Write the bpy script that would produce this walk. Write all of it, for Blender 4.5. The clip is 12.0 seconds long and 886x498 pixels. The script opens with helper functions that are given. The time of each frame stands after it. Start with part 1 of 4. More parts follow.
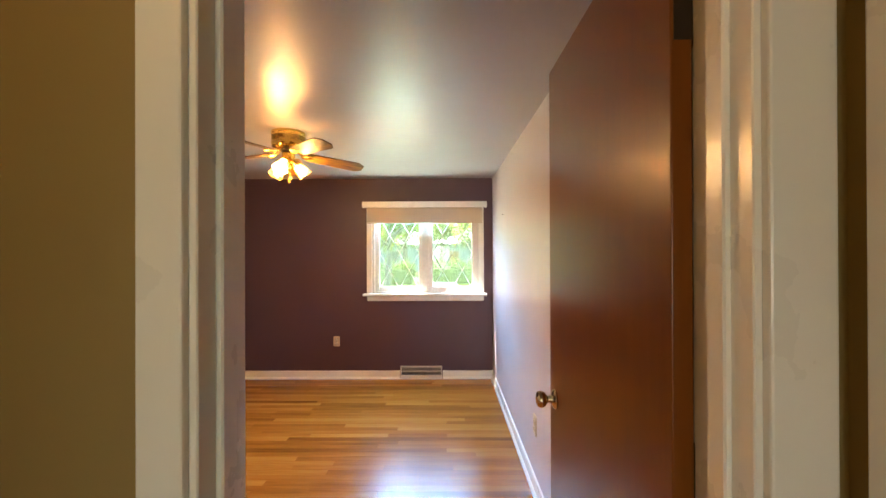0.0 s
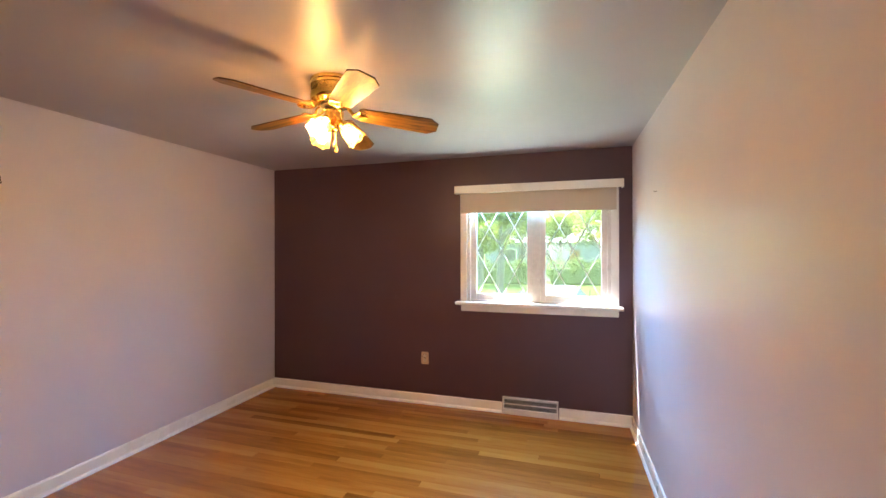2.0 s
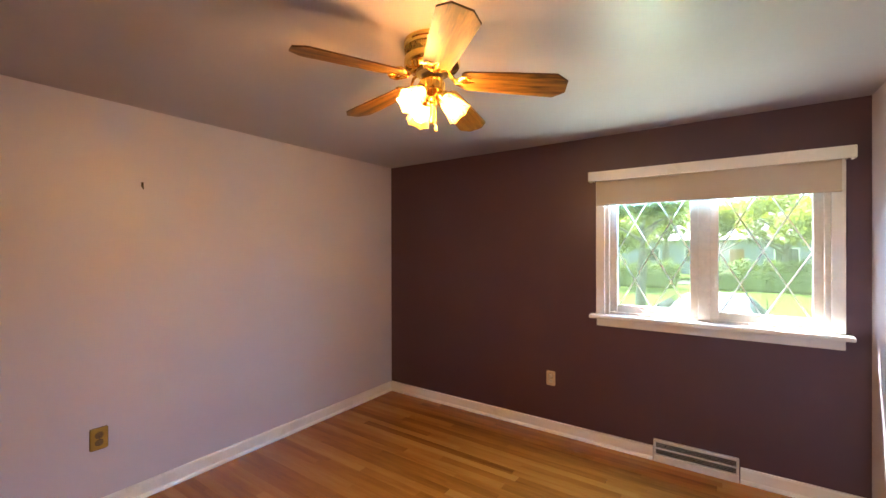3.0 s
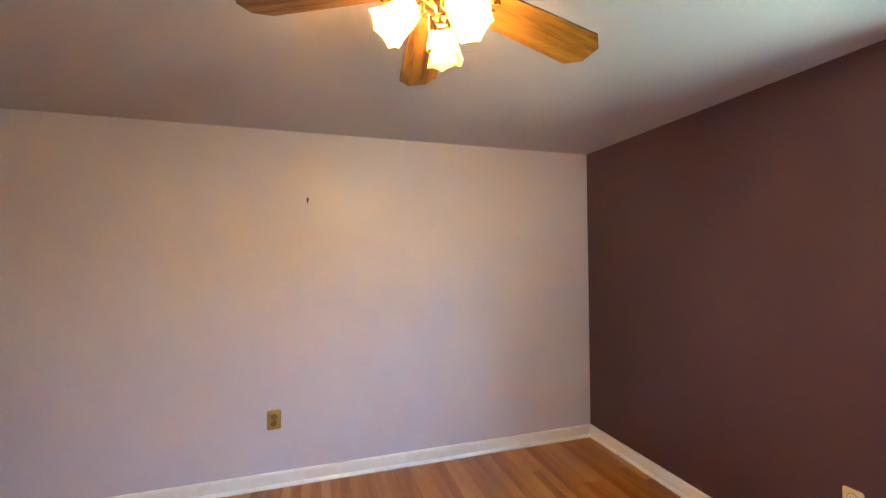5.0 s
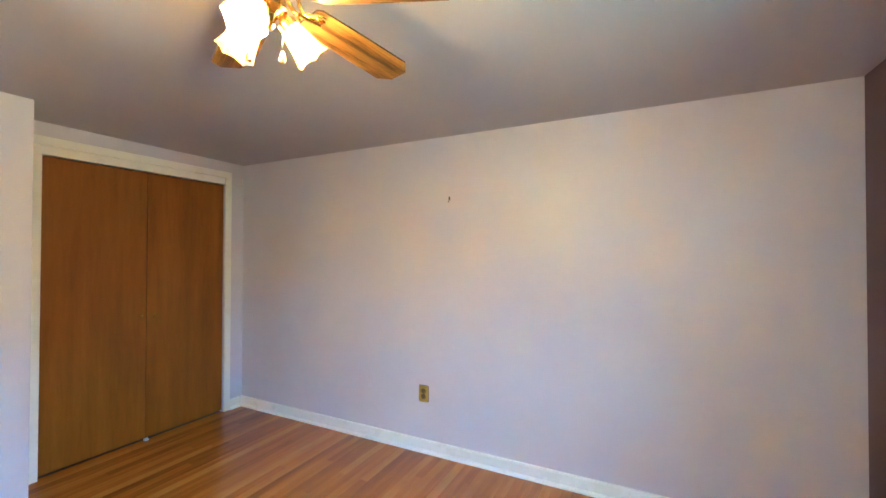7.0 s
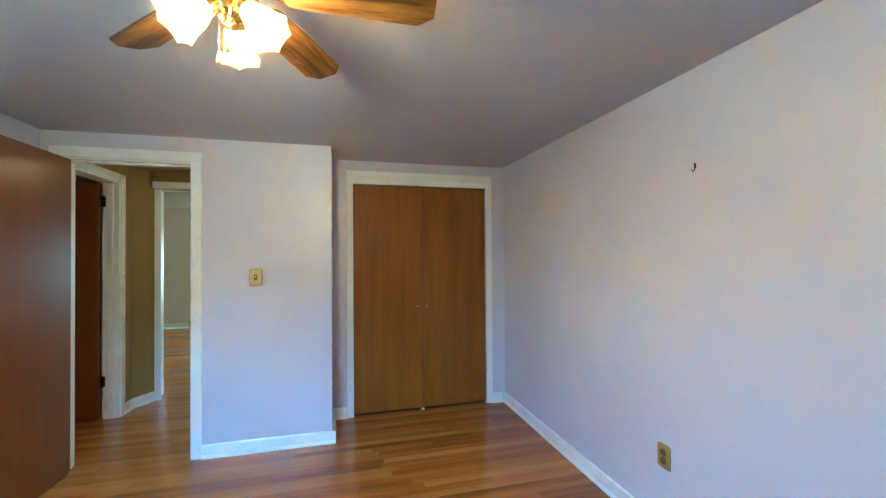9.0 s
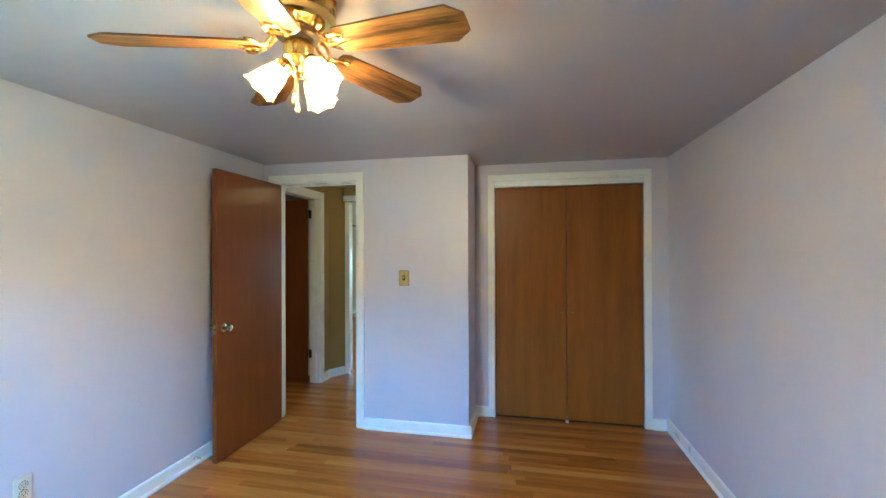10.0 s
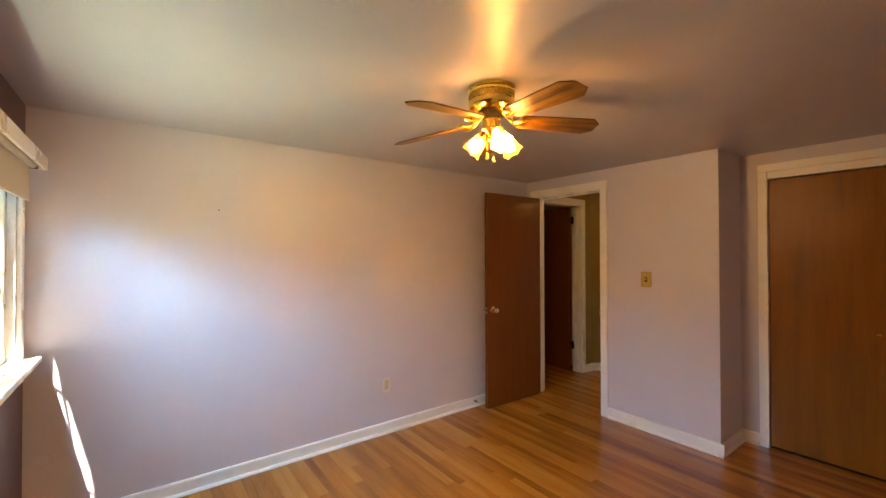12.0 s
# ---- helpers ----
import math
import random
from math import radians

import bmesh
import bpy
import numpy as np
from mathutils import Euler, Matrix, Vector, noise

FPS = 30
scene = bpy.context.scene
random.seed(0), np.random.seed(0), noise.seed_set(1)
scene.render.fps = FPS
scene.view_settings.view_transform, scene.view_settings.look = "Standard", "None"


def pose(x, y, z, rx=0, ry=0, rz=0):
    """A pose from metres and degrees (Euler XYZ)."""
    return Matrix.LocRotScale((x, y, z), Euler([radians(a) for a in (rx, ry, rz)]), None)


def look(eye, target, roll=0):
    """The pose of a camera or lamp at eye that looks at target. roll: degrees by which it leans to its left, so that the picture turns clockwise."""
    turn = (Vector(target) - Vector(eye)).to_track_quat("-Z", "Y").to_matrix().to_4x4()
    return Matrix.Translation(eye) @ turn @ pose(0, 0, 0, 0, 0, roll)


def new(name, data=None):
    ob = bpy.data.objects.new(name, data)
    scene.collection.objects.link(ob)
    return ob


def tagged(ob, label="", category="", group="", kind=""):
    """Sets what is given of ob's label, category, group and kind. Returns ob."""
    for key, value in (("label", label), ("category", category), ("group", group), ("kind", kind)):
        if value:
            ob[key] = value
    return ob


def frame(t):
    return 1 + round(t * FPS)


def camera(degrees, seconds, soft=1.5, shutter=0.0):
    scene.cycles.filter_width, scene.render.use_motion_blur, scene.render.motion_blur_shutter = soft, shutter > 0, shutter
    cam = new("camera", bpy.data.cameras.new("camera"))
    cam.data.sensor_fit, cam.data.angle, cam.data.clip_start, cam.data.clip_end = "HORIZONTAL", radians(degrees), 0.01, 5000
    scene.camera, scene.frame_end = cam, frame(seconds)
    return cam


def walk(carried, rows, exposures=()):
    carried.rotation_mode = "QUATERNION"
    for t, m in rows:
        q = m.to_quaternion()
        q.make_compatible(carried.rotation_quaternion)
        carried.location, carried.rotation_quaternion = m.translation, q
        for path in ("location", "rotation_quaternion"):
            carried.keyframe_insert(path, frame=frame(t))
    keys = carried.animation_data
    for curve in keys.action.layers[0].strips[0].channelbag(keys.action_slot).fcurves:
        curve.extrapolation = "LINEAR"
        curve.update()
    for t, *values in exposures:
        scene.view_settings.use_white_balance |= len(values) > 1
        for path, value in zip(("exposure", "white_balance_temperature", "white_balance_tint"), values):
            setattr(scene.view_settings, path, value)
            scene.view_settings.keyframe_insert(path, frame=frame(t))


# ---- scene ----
cam = camera(95.5, 12.0)
PATH = [
    (0, (0.53, 0.768, 1.418), (0.52, 2.768, 1.424), -0.2),
    (0.5, (0.567, 1.034, 1.435), (0.502, 3.033, 1.441), -0.2),
    (1, (0.571, 1.3, 1.447), (0.385, 3.291, 1.456), -0.1),
    (1.5, (0.583, 1.535, 1.414), (0.233, 3.504, 1.417), -0.0),
    (2, (0.544, 1.761, 1.403), (-0.034, 3.676, 1.404), -0.1),
    (2.5, (0.485, 1.98, 1.404), (-0.376, 3.785, 1.406), -0.1),
    (3, (0.404, 2.202, 1.415), (-0.733, 3.848, 1.411), -0.1),
    (3.5, (0.349, 2.388, 1.416), (-1.039, 3.828, 1.414), -0.3),
    (3.7, (0.356, 2.469, 1.413), (-1.131, 3.807, 1.423), -0.4),
    (5.5, (0.403, 3.494, 1.402), (-1.582, 3.739, 1.444), -0.3),
    (5.8, (0.391, 3.673, 1.393), (-1.609, 3.693, 1.437), -0.2),
    (6, (0.373, 3.791, 1.389), (-1.622, 3.663, 1.434), -0.2),
    (6.5, (0.335, 4.1, 1.384), (-1.597, 3.583, 1.425), -0.2),
    (6.7, (0.287, 4.206, 1.388), (-1.596, 3.533, 1.42), -0.1),
    (8.3, (-0.411, 4.573, 1.419), (-1.482, 2.884, 1.45), -0.0),
    (8.5, (-0.512, 4.594, 1.405), (-1.442, 2.823, 1.432), -0.5),
    (9, (-0.782, 4.55, 1.401), (-1.287, 2.615, 1.424), -0.4),
    (9.5, (-0.977, 4.506, 1.422), (-1.045, 2.507, 1.445), -0.2),
    (10, (-1.175, 4.546, 1.459), (-0.773, 2.587, 1.468), -0.2),
    (10.5, (-1.376, 4.641, 1.438), (-0.527, 2.83, 1.46), -0.1),
    (11, (-1.563, 4.646, 1.47), (-0.374, 3.038, 1.487), -0.1),
    (11.5, (-1.721, 4.683, 1.453), (-0.298, 3.278, 1.479), -0.1),
    (12, (-1.853, 4.754, 1.457), (-0.256, 3.55, 1.48), -0.1),
]
EXPOSURES = [(0.0, 5.3, 6350, 12), (0.5, 5.55, 5750, 9), (1.5, 5.25, 6050, 14), (2.5, 4.9, 5950, 17), (3.5, 4.85, 6550, 20), (5.5, 5.75, 4950, -5), (6.5, 5.9, 4600, -10), (8.5, 5.4, 4350, -11), (9.0, 5.75, 3900, -15),
             (9.5, 5.75, 3850, -16), (10.5, 5.4, 4650, -5), (11.2, 4.95, 6800, 12), (12.0, 4.82, 7400, 14)]
walk(cam, [(t, look(eye, target, roll)) for t, eye, target, roll in PATH], EXPOSURES)

# ---- daylight ----
world = bpy.data.worlds.new("world")
scene.world = world
world.use_nodes = True
wn = world.node_tree.nodes
wl = world.node_tree.links
sky = wn.new("ShaderNodeTexSky")
sky.sky_type = "NISHITA"
sky.sun_disc = False
SUN_WAY = Vector((0.38, -0.23, -1.0)).normalized()
sky.sun_elevation = math.asin(-SUN_WAY.z)
sky.sun_rotation = math.atan2(-SUN_WAY.x, -SUN_WAY.y)
wn["Background"].inputs["Strength"].default_value = 0.09
wl.new(sky.outputs["Color"], wn["Background"].inputs["Color"])

sun_data = bpy.data.lights.new("sun", "SUN")
sun_data.energy = 2.0
sun_data.angle = radians(0.5)
sun_data.color = (1.0, 0.96, 0.9)
sun = new("sun", sun_data)
sun.matrix_world = look((0, 8, 12), Vector((0, 8, 12)) + SUN_WAY)

BULB_POWER = 43.0


def window_light(name, x0, x1, y, z0, z1, way, energy, color, spread=180):
    """Adds an unseen area lamp in a window's opening as fill for its daylight."""
    d = bpy.data.lights.new(name, "AREA")
    d.shape, d.size, d.size_y, d.energy, d.color = "RECTANGLE", x1 - x0, z1 - z0, energy, color
    d.spread = radians(spread)
    ob = new(name, d)
    c = Vector(((x0 + x1) / 2, y, (z0 + z1) / 2))
    ob.matrix_world = look(c, c + Vector(way))
    return ob


window_light("bedroom_skylight_fill", -0.25, 0.60, 5.304, 1.730, 1.792, (-0.05, -1.0, -0.60), 2.0, (0.26, 0.58, 1.0), 130)
window_light("bedroom_lawn_fill", -0.19, 0.80, 5.304, 0.962, 1.004, (-0.05, -1.0, 0.45), 2.5, (0.76, 1.0, 0.70), 120)
window_light("far_room_skylight_fill", -0.9, 0.7, -4.34, 0.72, 1.54, (0.0, 1.0, -0.1), 1.35, (0.96, 0.95, 0.84))


# ---- materials ----
def nodes_of(name):
    m = bpy.data.materials.new(name)
    m.use_nodes = True
    nt = m.node_tree
    return m, nt, nt.nodes, nt.links, nt.nodes["Principled BSDF"]


def coords(nt, scale=(1, 1, 1), world_space=True):
    n = nt.nodes
    if world_space:
        g = n.new("ShaderNodeNewGeometry").outputs["Position"]
    else:
        g = n.new("ShaderNodeTexCoord").outputs["Object"]
    mp = n.new("ShaderNodeMapping")
    mp.inputs["Scale"].default_value = scale
    nt.links.new(g, mp.inputs["Vector"])
    return mp.outputs["Vector"]


def noise_tex(nt, vec, scale, detail=4.0, rough=0.55):
    t = nt.nodes.new("ShaderNodeTexNoise")
    t.inputs["Scale"].default_value = scale
    t.inputs["Detail"].default_value = detail
    t.inputs["Roughness"].default_value = rough
    nt.links.new(vec, t.inputs["Vector"])
    return t.outputs["Fac"]


def ramp(nt, fac, stops):
    r = nt.nodes.new("ShaderNodeValToRGB")
    e = r.color_ramp.elements
    while len(e) < len(stops):
        e.new(0.5)
    for el, (p, c) in zip(e, stops):
        el.position = p
        el.color = (*c, 1)
    nt.links.new(fac, r.inputs["Fac"])
    return r.outputs["Color"]


def rng(nt, fac, a, b):
    r = nt.nodes.new("ShaderNodeMapRange")
    r.inputs["From Min"].default_value = 0.3
    r.inputs["From Max"].default_value = 0.7
    r.inputs["To Min"].default_value = a
    r.inputs["To Max"].default_value = b
    nt.links.new(fac, r.inputs["Value"])
    return r.outputs["Result"]


def bump(nt, fac, strength, dist, bsdf):
    b = nt.nodes.new("ShaderNodeBump")
    b.inputs["Strength"].default_value = strength
    b.inputs["Distance"].default_value = dist
    nt.links.new(fac, b.inputs["Height"])
    nt.links.new(b.outputs["Normal"], bsdf.inputs["Normal"])


def paint(name, col, rough=0.4, vary=0.05, relief=0.12, spec=0.5, grain=260.0):
    """Rolled or brushed paint: fine stipple, faint large patches and uneven sheen."""
    m, nt, n, l, b = nodes_of(name)
    v = coords(nt)
    big = noise_tex(nt, v, 1.7, 5)
    lo = [c * (1 - vary) for c in col]
    hi = [min(1, c * (1 + vary)) for c in col]
    l.new(ramp(nt, big, [(0.3, lo), (0.7, hi)]), b.inputs["Base Color"])
    l.new(rng(nt, noise_tex(nt, v, 4.0, 6), rough - 0.02, rough + 0.03), b.inputs["Roughness"])
    b.inputs["Specular IOR Level"].default_value = spec
    bump(nt, noise_tex(nt, v, grain, 3), relief, 0.002, b)
    return m


def plain(name, col, rough=0.5, metal=0.0, relief=0.0, vary=0.06):
    m, nt, n, l, b = nodes_of(name)
    v = coords(nt, world_space=False)
    f = noise_tex(nt, v, 30.0, 5)
    l.new(ramp(nt, f, [(0.3, [c * (1 - vary) for c in col]), (0.7, [min(1, c * (1 + vary)) for c in col])]), b.inputs["Base Color"])
    l.new(rng(nt, noise_tex(nt, v, 12.0, 4), max(0.02, rough - 0.06), rough + 0.06), b.inputs["Roughness"])
    b.inputs["Metallic"].default_value = metal
    if relief:
        bump(nt, noise_tex(nt, v, 200.0, 3), relief, 0.001, b)
    return m


def wood(name, dark, mid, light, along, rough=0.3, grain=1.0, random="object", coat=0.0, spread=0.35, world_space=True, ends=(0.25, 0.75), spec=0.5, relief=0.02):
    """Varnished wood; 'along' is the grain axis (0, 1, 2); each board is shifted and toned by its random value."""
    m, nt, n, l, b = nodes_of(name)
    sc = [14.0 * grain] * 3
    sc[along] = 1.3 * grain
    v = coords(nt, (1, 1, 1), world_space)
    if random == "object":
        rnd = n.new("ShaderNodeObjectInfo").outputs["Random"]
    else:
        rnd = n.new("ShaderNodeNewGeometry").outputs["Random Per Island"]
    shift = n.new("ShaderNodeVectorMath")
    shift.operation = "MULTIPLY_ADD"
    comb = n.new("ShaderNodeCombineXYZ")
    for k in range(3):
        l.new(rnd, comb.inputs[k])
    shift.inputs[1].default_value = (37.0, 53.0, 71.0)
    l.new(comb.outputs[0], shift.inputs[0])
    l.new(v, shift.inputs[2])
    mp = n.new("ShaderNodeMapping")
    mp.inputs["Scale"].default_value = sc
    l.new(shift.outputs[0], mp.inputs["Vector"])
    g1 = noise_tex(nt, mp.outputs["Vector"], 1.0, 6, 0.6)
    g2 = noise_tex(nt, mp.outputs["Vector"], 5.5, 5, 0.65)
    mixg = n.new("ShaderNodeMath")
    mixg.operation = "MULTIPLY_ADD"
    mixg.inputs[1].default_value = 0.28
    l.new(g2, mixg.inputs[0])
    half = n.new("ShaderNodeMath")
    half.operation = "MULTIPLY"
    half.inputs[1].default_value = 0.72
    l.new(g1, half.inputs[0])
    l.new(half.outputs[0], mixg.inputs[2])
    tone = n.new("ShaderNodeMath")
    tone.operation = "MULTIPLY_ADD"
    tone.inputs[1].default_value = spread
    l.new(rnd, tone.inputs[0])
    off = n.new("ShaderNodeMath")
    off.operation = "SUBTRACT"
    off.inputs[1].default_value = spread / 2
    l.new(mixg.outputs[0], off.inputs[0])
    l.new(off.outputs[0], tone.inputs[2])
    l.new(ramp(nt, tone.outputs[0], [(ends[0], dark), (0.5, mid), (ends[1], light)]), b.inputs["Base Color"])
    l.new(rng(nt, g1, rough - 0.012, rough + 0.02), b.inputs["Roughness"])
    b.inputs["Specular IOR Level"].default_value = spec
    b.inputs["Coat Weight"].default_value = coat
    b.inputs["Coat Roughness"].default_value = 0.16
    bump(nt, g2, relief, 0.0006, b)
    return m


def glass_mat(name):
    m, nt, n, l, b = nodes_of(name)
    out = n["Material Output"]
    tr = n.new("ShaderNodeBsdfTransparent")
    tr.inputs["Color"].default_value = (0.72, 0.76, 0.73, 1)
    gl = n.new("ShaderNodeBsdfGlossy")
    gl.inputs["Roughness"].default_value = 0.02
    fr = n.new("ShaderNodeFresnel")
    fr.inputs["IOR"].default_value = 1.45
    mx = n.new("ShaderNodeMixShader")
    l.new(fr.outputs[0], mx.inputs["Fac"])
    l.new(tr.outputs[0], mx.inputs[1])
    l.new(gl.outputs[0], mx.inputs[2])
    l.new(mx.outputs[0], out.inputs["Surface"])
    n.remove(b)
    return m


def haze_mat(name):
    """Mostly open sheet whose faint scattered daylight lays haze over the view."""
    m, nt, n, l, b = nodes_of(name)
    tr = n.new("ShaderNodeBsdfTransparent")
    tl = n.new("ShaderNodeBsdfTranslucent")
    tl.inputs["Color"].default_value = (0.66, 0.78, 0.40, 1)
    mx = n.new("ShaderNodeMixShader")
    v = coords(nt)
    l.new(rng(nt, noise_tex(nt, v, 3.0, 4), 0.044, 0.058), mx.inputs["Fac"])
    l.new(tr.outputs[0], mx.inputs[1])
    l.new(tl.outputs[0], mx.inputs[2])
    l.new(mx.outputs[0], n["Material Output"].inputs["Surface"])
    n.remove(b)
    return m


def frosted_mat(name, tint, clear, through_share=0.65):
    m, nt, n, l, b = nodes_of(name)
    out = n["Material Output"]
    b.inputs["Base Color"].default_value = (*tint, 1)
    b.inputs["Roughness"].default_value = 0.25
    tl = n.new("ShaderNodeBsdfTranslucent")
    tl.inputs["Color"].default_value = (*tint, 1)
    tr = n.new("ShaderNodeBsdfTransparent")
    tr.inputs["Color"].default_value = (0.98, 0.86, 0.62, 1)
    a = n.new("ShaderNodeMixShader")
    a.inputs["Fac"].default_value = through_share
    l.new(b.outputs[0], a.inputs[1])
    l.new(tl.outputs[0], a.inputs[2])
    c = n.new("ShaderNodeMixShader")
    v = coords(nt, world_space=False)
    l.new(rng(nt, noise_tex(nt, v, 40.0, 3), clear * 0.85, clear * 1.15), c.inputs["Fac"])
    l.new(a.outputs[0], c.inputs[1])
    l.new(tr.outputs[0], c.inputs[2])
    l.new(c.outputs[0], out.inputs["Surface"])
    return m


def emit_mat(name, col, strength):
    m, nt, n, l, b = nodes_of(name)
    b.inputs["Base Color"].default_value = (0.9, 0.9, 0.9, 1)
    b.inputs["Emission Color"].default_value = (*col, 1)
    b.inputs["Emission Strength"].default_value = strength
    return m


def leafy(name, a, c, rough=0.6):
    m, nt, n, l, b = nodes_of(name)
    rnd = n.new("ShaderNodeNewGeometry").outputs["Random Per Island"]
    l.new(ramp(nt, rnd, [(0.0, a), (1.0, c)]), b.inputs["Base Color"])
    b.inputs["Roughness"].default_value = rough
    tl = n.new("ShaderNodeBsdfTranslucent")
    l.new(ramp(nt, rnd, [(0.0, [q * 1.6 for q in a]), (1.0, [q * 1.6 for q in c])]), tl.inputs["Color"])
    mx = n.new("ShaderNodeMixShader")
    mx.inputs["Fac"].default_value = 0.4
    l.new(b.outputs[0], mx.inputs[1])
    l.new(tl.outputs[0], mx.inputs[2])
    l.new(mx.outputs[0], n["Material Output"].inputs["Surface"])
    return m


LAVENDER = paint("lavender_paint", (0.655, 0.618, 0.67), 0.37, 0.03, 0.10)
PURPLE = paint("purple_paint", (0.094, 0.047, 0.062), 0.40, 0.06, 0.12)
# Greyer than the wall lavender: the ceiling's shade is put into the colour.
CEIL = paint("shaded_ceiling_paint", (0.45, 0.415, 0.45), 0.38, 0.03, 0.06)
TRIM = paint("white_trim_paint", (0.90, 0.885, 0.82), 0.28, 0.03, 0.05, grain=90.0)
# Tan deepened and warmed: the hall's dim lamplight is part of this colour.
OLIVE = paint("dimmed_hall_tan_paint", (0.30, 0.215, 0.073), 0.45, 0.05, 0.10)
BEIGE = paint("beige_paint", (0.75, 0.66, 0.50), 0.5, 0.04, 0.10)
CREAM = paint("cream_paint", (0.78, 0.74, 0.62), 0.5, 0.03, 0.08)
OUTWALL = paint("outside_siding_paint", (0.6, 0.58, 0.52), 0.6, 0.06, 0.2)
FLOOR_OAK = wood("oak_strip_floor", (0.18, 0.055, 0.006), (0.385, 0.133, 0.015), (0.50, 0.210, 0.031), 0, 0.24, 1.0, "object", 0.12, 0.42, True, (0.14, 0.82), 0.5)
FLOOR_OAK_JOINED = wood("oak_strip_floor_hall", (0.20, 0.062, 0.006), (0.385, 0.133, 0.015), (0.50, 0.210, 0.031), 0, 0.24, 1.0, "island", 0.12, 0.42, True, (0.14, 0.82), 0.5)
GAP = plain("floor_gap", (0.05, 0.022, 0.008), 0.7)
DOOR_WOOD = wood("mahogany_veneer", (0.138, 0.038, 0.004), (0.172, 0.050, 0.005), (0.205, 0.063, 0.008), 2, 0.29, 1.5, "object", 0.0, 0.1, True, (0.16, 0.84), 0.28, 0.14)
CLOSET_WOOD = wood("birch_veneer_stained", (0.145, 0.046, 0.004), (0.245, 0.086, 0.006), (0.325, 0.125, 0.012), 2, 0.35, 0.9, "object", 0.0, 0.12, True, (0.18, 0.82), 0.26, 0.06)
BLADE_WOOD = wood("oak_blade", (0.038, 0.014, 0.001), (0.165, 0.078, 0.009), (0.25, 0.132, 0.018), 0, 0.42, 1.6, "object", 0.0, 0.06, False, (0.40, 0.62), 0.25)
BLADE_EDGE = plain("blade_edge", (0.09, 0.035, 0.012), 0.5)
BRASS = plain("polished_brass", (0.74, 0.54, 0.13), 0.16, 1.0)
PALE_BRASS = plain("worn_pale_brass", (0.56, 0.45, 0.27), 0.2, 1.0)
BRASS_DULL = plain("antique_brass", (0.52, 0.39, 0.11), 0.28, 1.0)
BRASS_PLATE = plain("lacquered_brass", (0.56, 0.40, 0.09), 0.32, 0.55)
DARK_METAL = plain("dark_bronze", (0.06, 0.045, 0.03), 0.4, 0.8)
STEEL = plain("chromed_steel", (0.62, 0.60, 0.56), 0.2, 1.0)
IVORY = plain("ivory_plastic", (0.68, 0.56, 0.36), 0.35)
IVORY_LIGHT = plain("pale_plastic", (0.74, 0.68, 0.55), 0.35)
BROWN_FACE = plain("brown_receptacle", (0.20, 0.13, 0.04), 0.4)
DARK = plain("dark_slot", (0.02, 0.018, 0.015), 0.6)
WHITE_METAL = plain("white_enamel", (0.76, 0.74, 0.70), 0.3)
GREY_LOUVRE = plain("grey_louvre", (0.40, 0.38, 0.36), 0.45)
SHADE_CLOTH = paint("shade_fabric", (0.62, 0.54, 0.42), 0.7, 0.04, 0.3, 0.2, 600.0)
VINYL = plain("white_vinyl", (0.70, 0.665, 0.60), 0.3)
LATTICE = plain("lattice_bar", (0.72, 0.72, 0.70), 0.35)
GLASS = glass_mat("window_glass")
HAZE_VEIL = haze_mat("view_haze")
FROST = frosted_mat("frosted_glass", (0.27, 0.15, 0.022), 0.20, 0.24)
BULB = emit_mat("bulb_glow", (1.0, 0.60, 0.26), BULB_POWER)
HALL_GLOW = emit_mat("opal_globe_glow", (1.0, 0.54, 0.16), 0.53)
SHEER = frosted_mat("sheer_curtain", (0.86, 0.84, 0.78), 0.45)
LEAF_A = leafy("bright_leaves", (0.13, 0.165, 0.010), (0.24, 0.26, 0.020))
LEAF_B = leafy("hedge_leaves", (0.07, 0.11, 0.014), (0.13, 0.17, 0.026))
BARK = plain("bark", (0.10, 0.08, 0.065), 0.9, 0.0, 0.5, 0.3)
GRASS = paint("lawn", (0.062, 0.095, 0.012), 0.9, 0.35, 0.8, 0.1, 40.0)
ASPHALT = paint("asphalt", (0.055, 0.053, 0.05), 0.9, 0.1, 0.5, 0.2, 120.0)
PALE_WALL = paint("pale_house_paint", (0.17, 0.19, 0.20), 0.7, 0.05, 0.1)
ROOF = paint("roof_shingle", (0.42, 0.41, 0.40), 0.9, 0.15, 0.5)
CAR_PAINT = plain("silver_car_paint", (0.20, 0.22, 0.25), 0.35, 0.1)
CAR_GLASS = plain("car_glass", (0.03, 0.035, 0.04), 0.08)
RUBBER = plain("rubber", (0.02, 0.02, 0.02), 0.8)


# ---- mesh helpers ----
def finish(name, bm, mat, smooth=False):
    me = bpy.data.meshes.new(name)
    bm.to_mesh(me)
    bm.free()
    for q in (mat if isinstance(mat, (list, tuple)) else [mat]):
        me.materials.append(q)
    if smooth:
        for p in me.polygons:
            p.use_smooth = True
        me.set_sharp_from_angle(angle=radians(38))
    return me


def part(name, bm, mat, parent=None, label="", smooth=False):
    ob = new(name, finish(name, bm, mat, smooth))
    if parent is not None:
        ob.parent = parent
    return tagged(ob, label)


def empty(name, m=None):
    e = new(name)
    e.empty_display_size = 0.05
    if m is not None:
        e.matrix_world = m
    return e


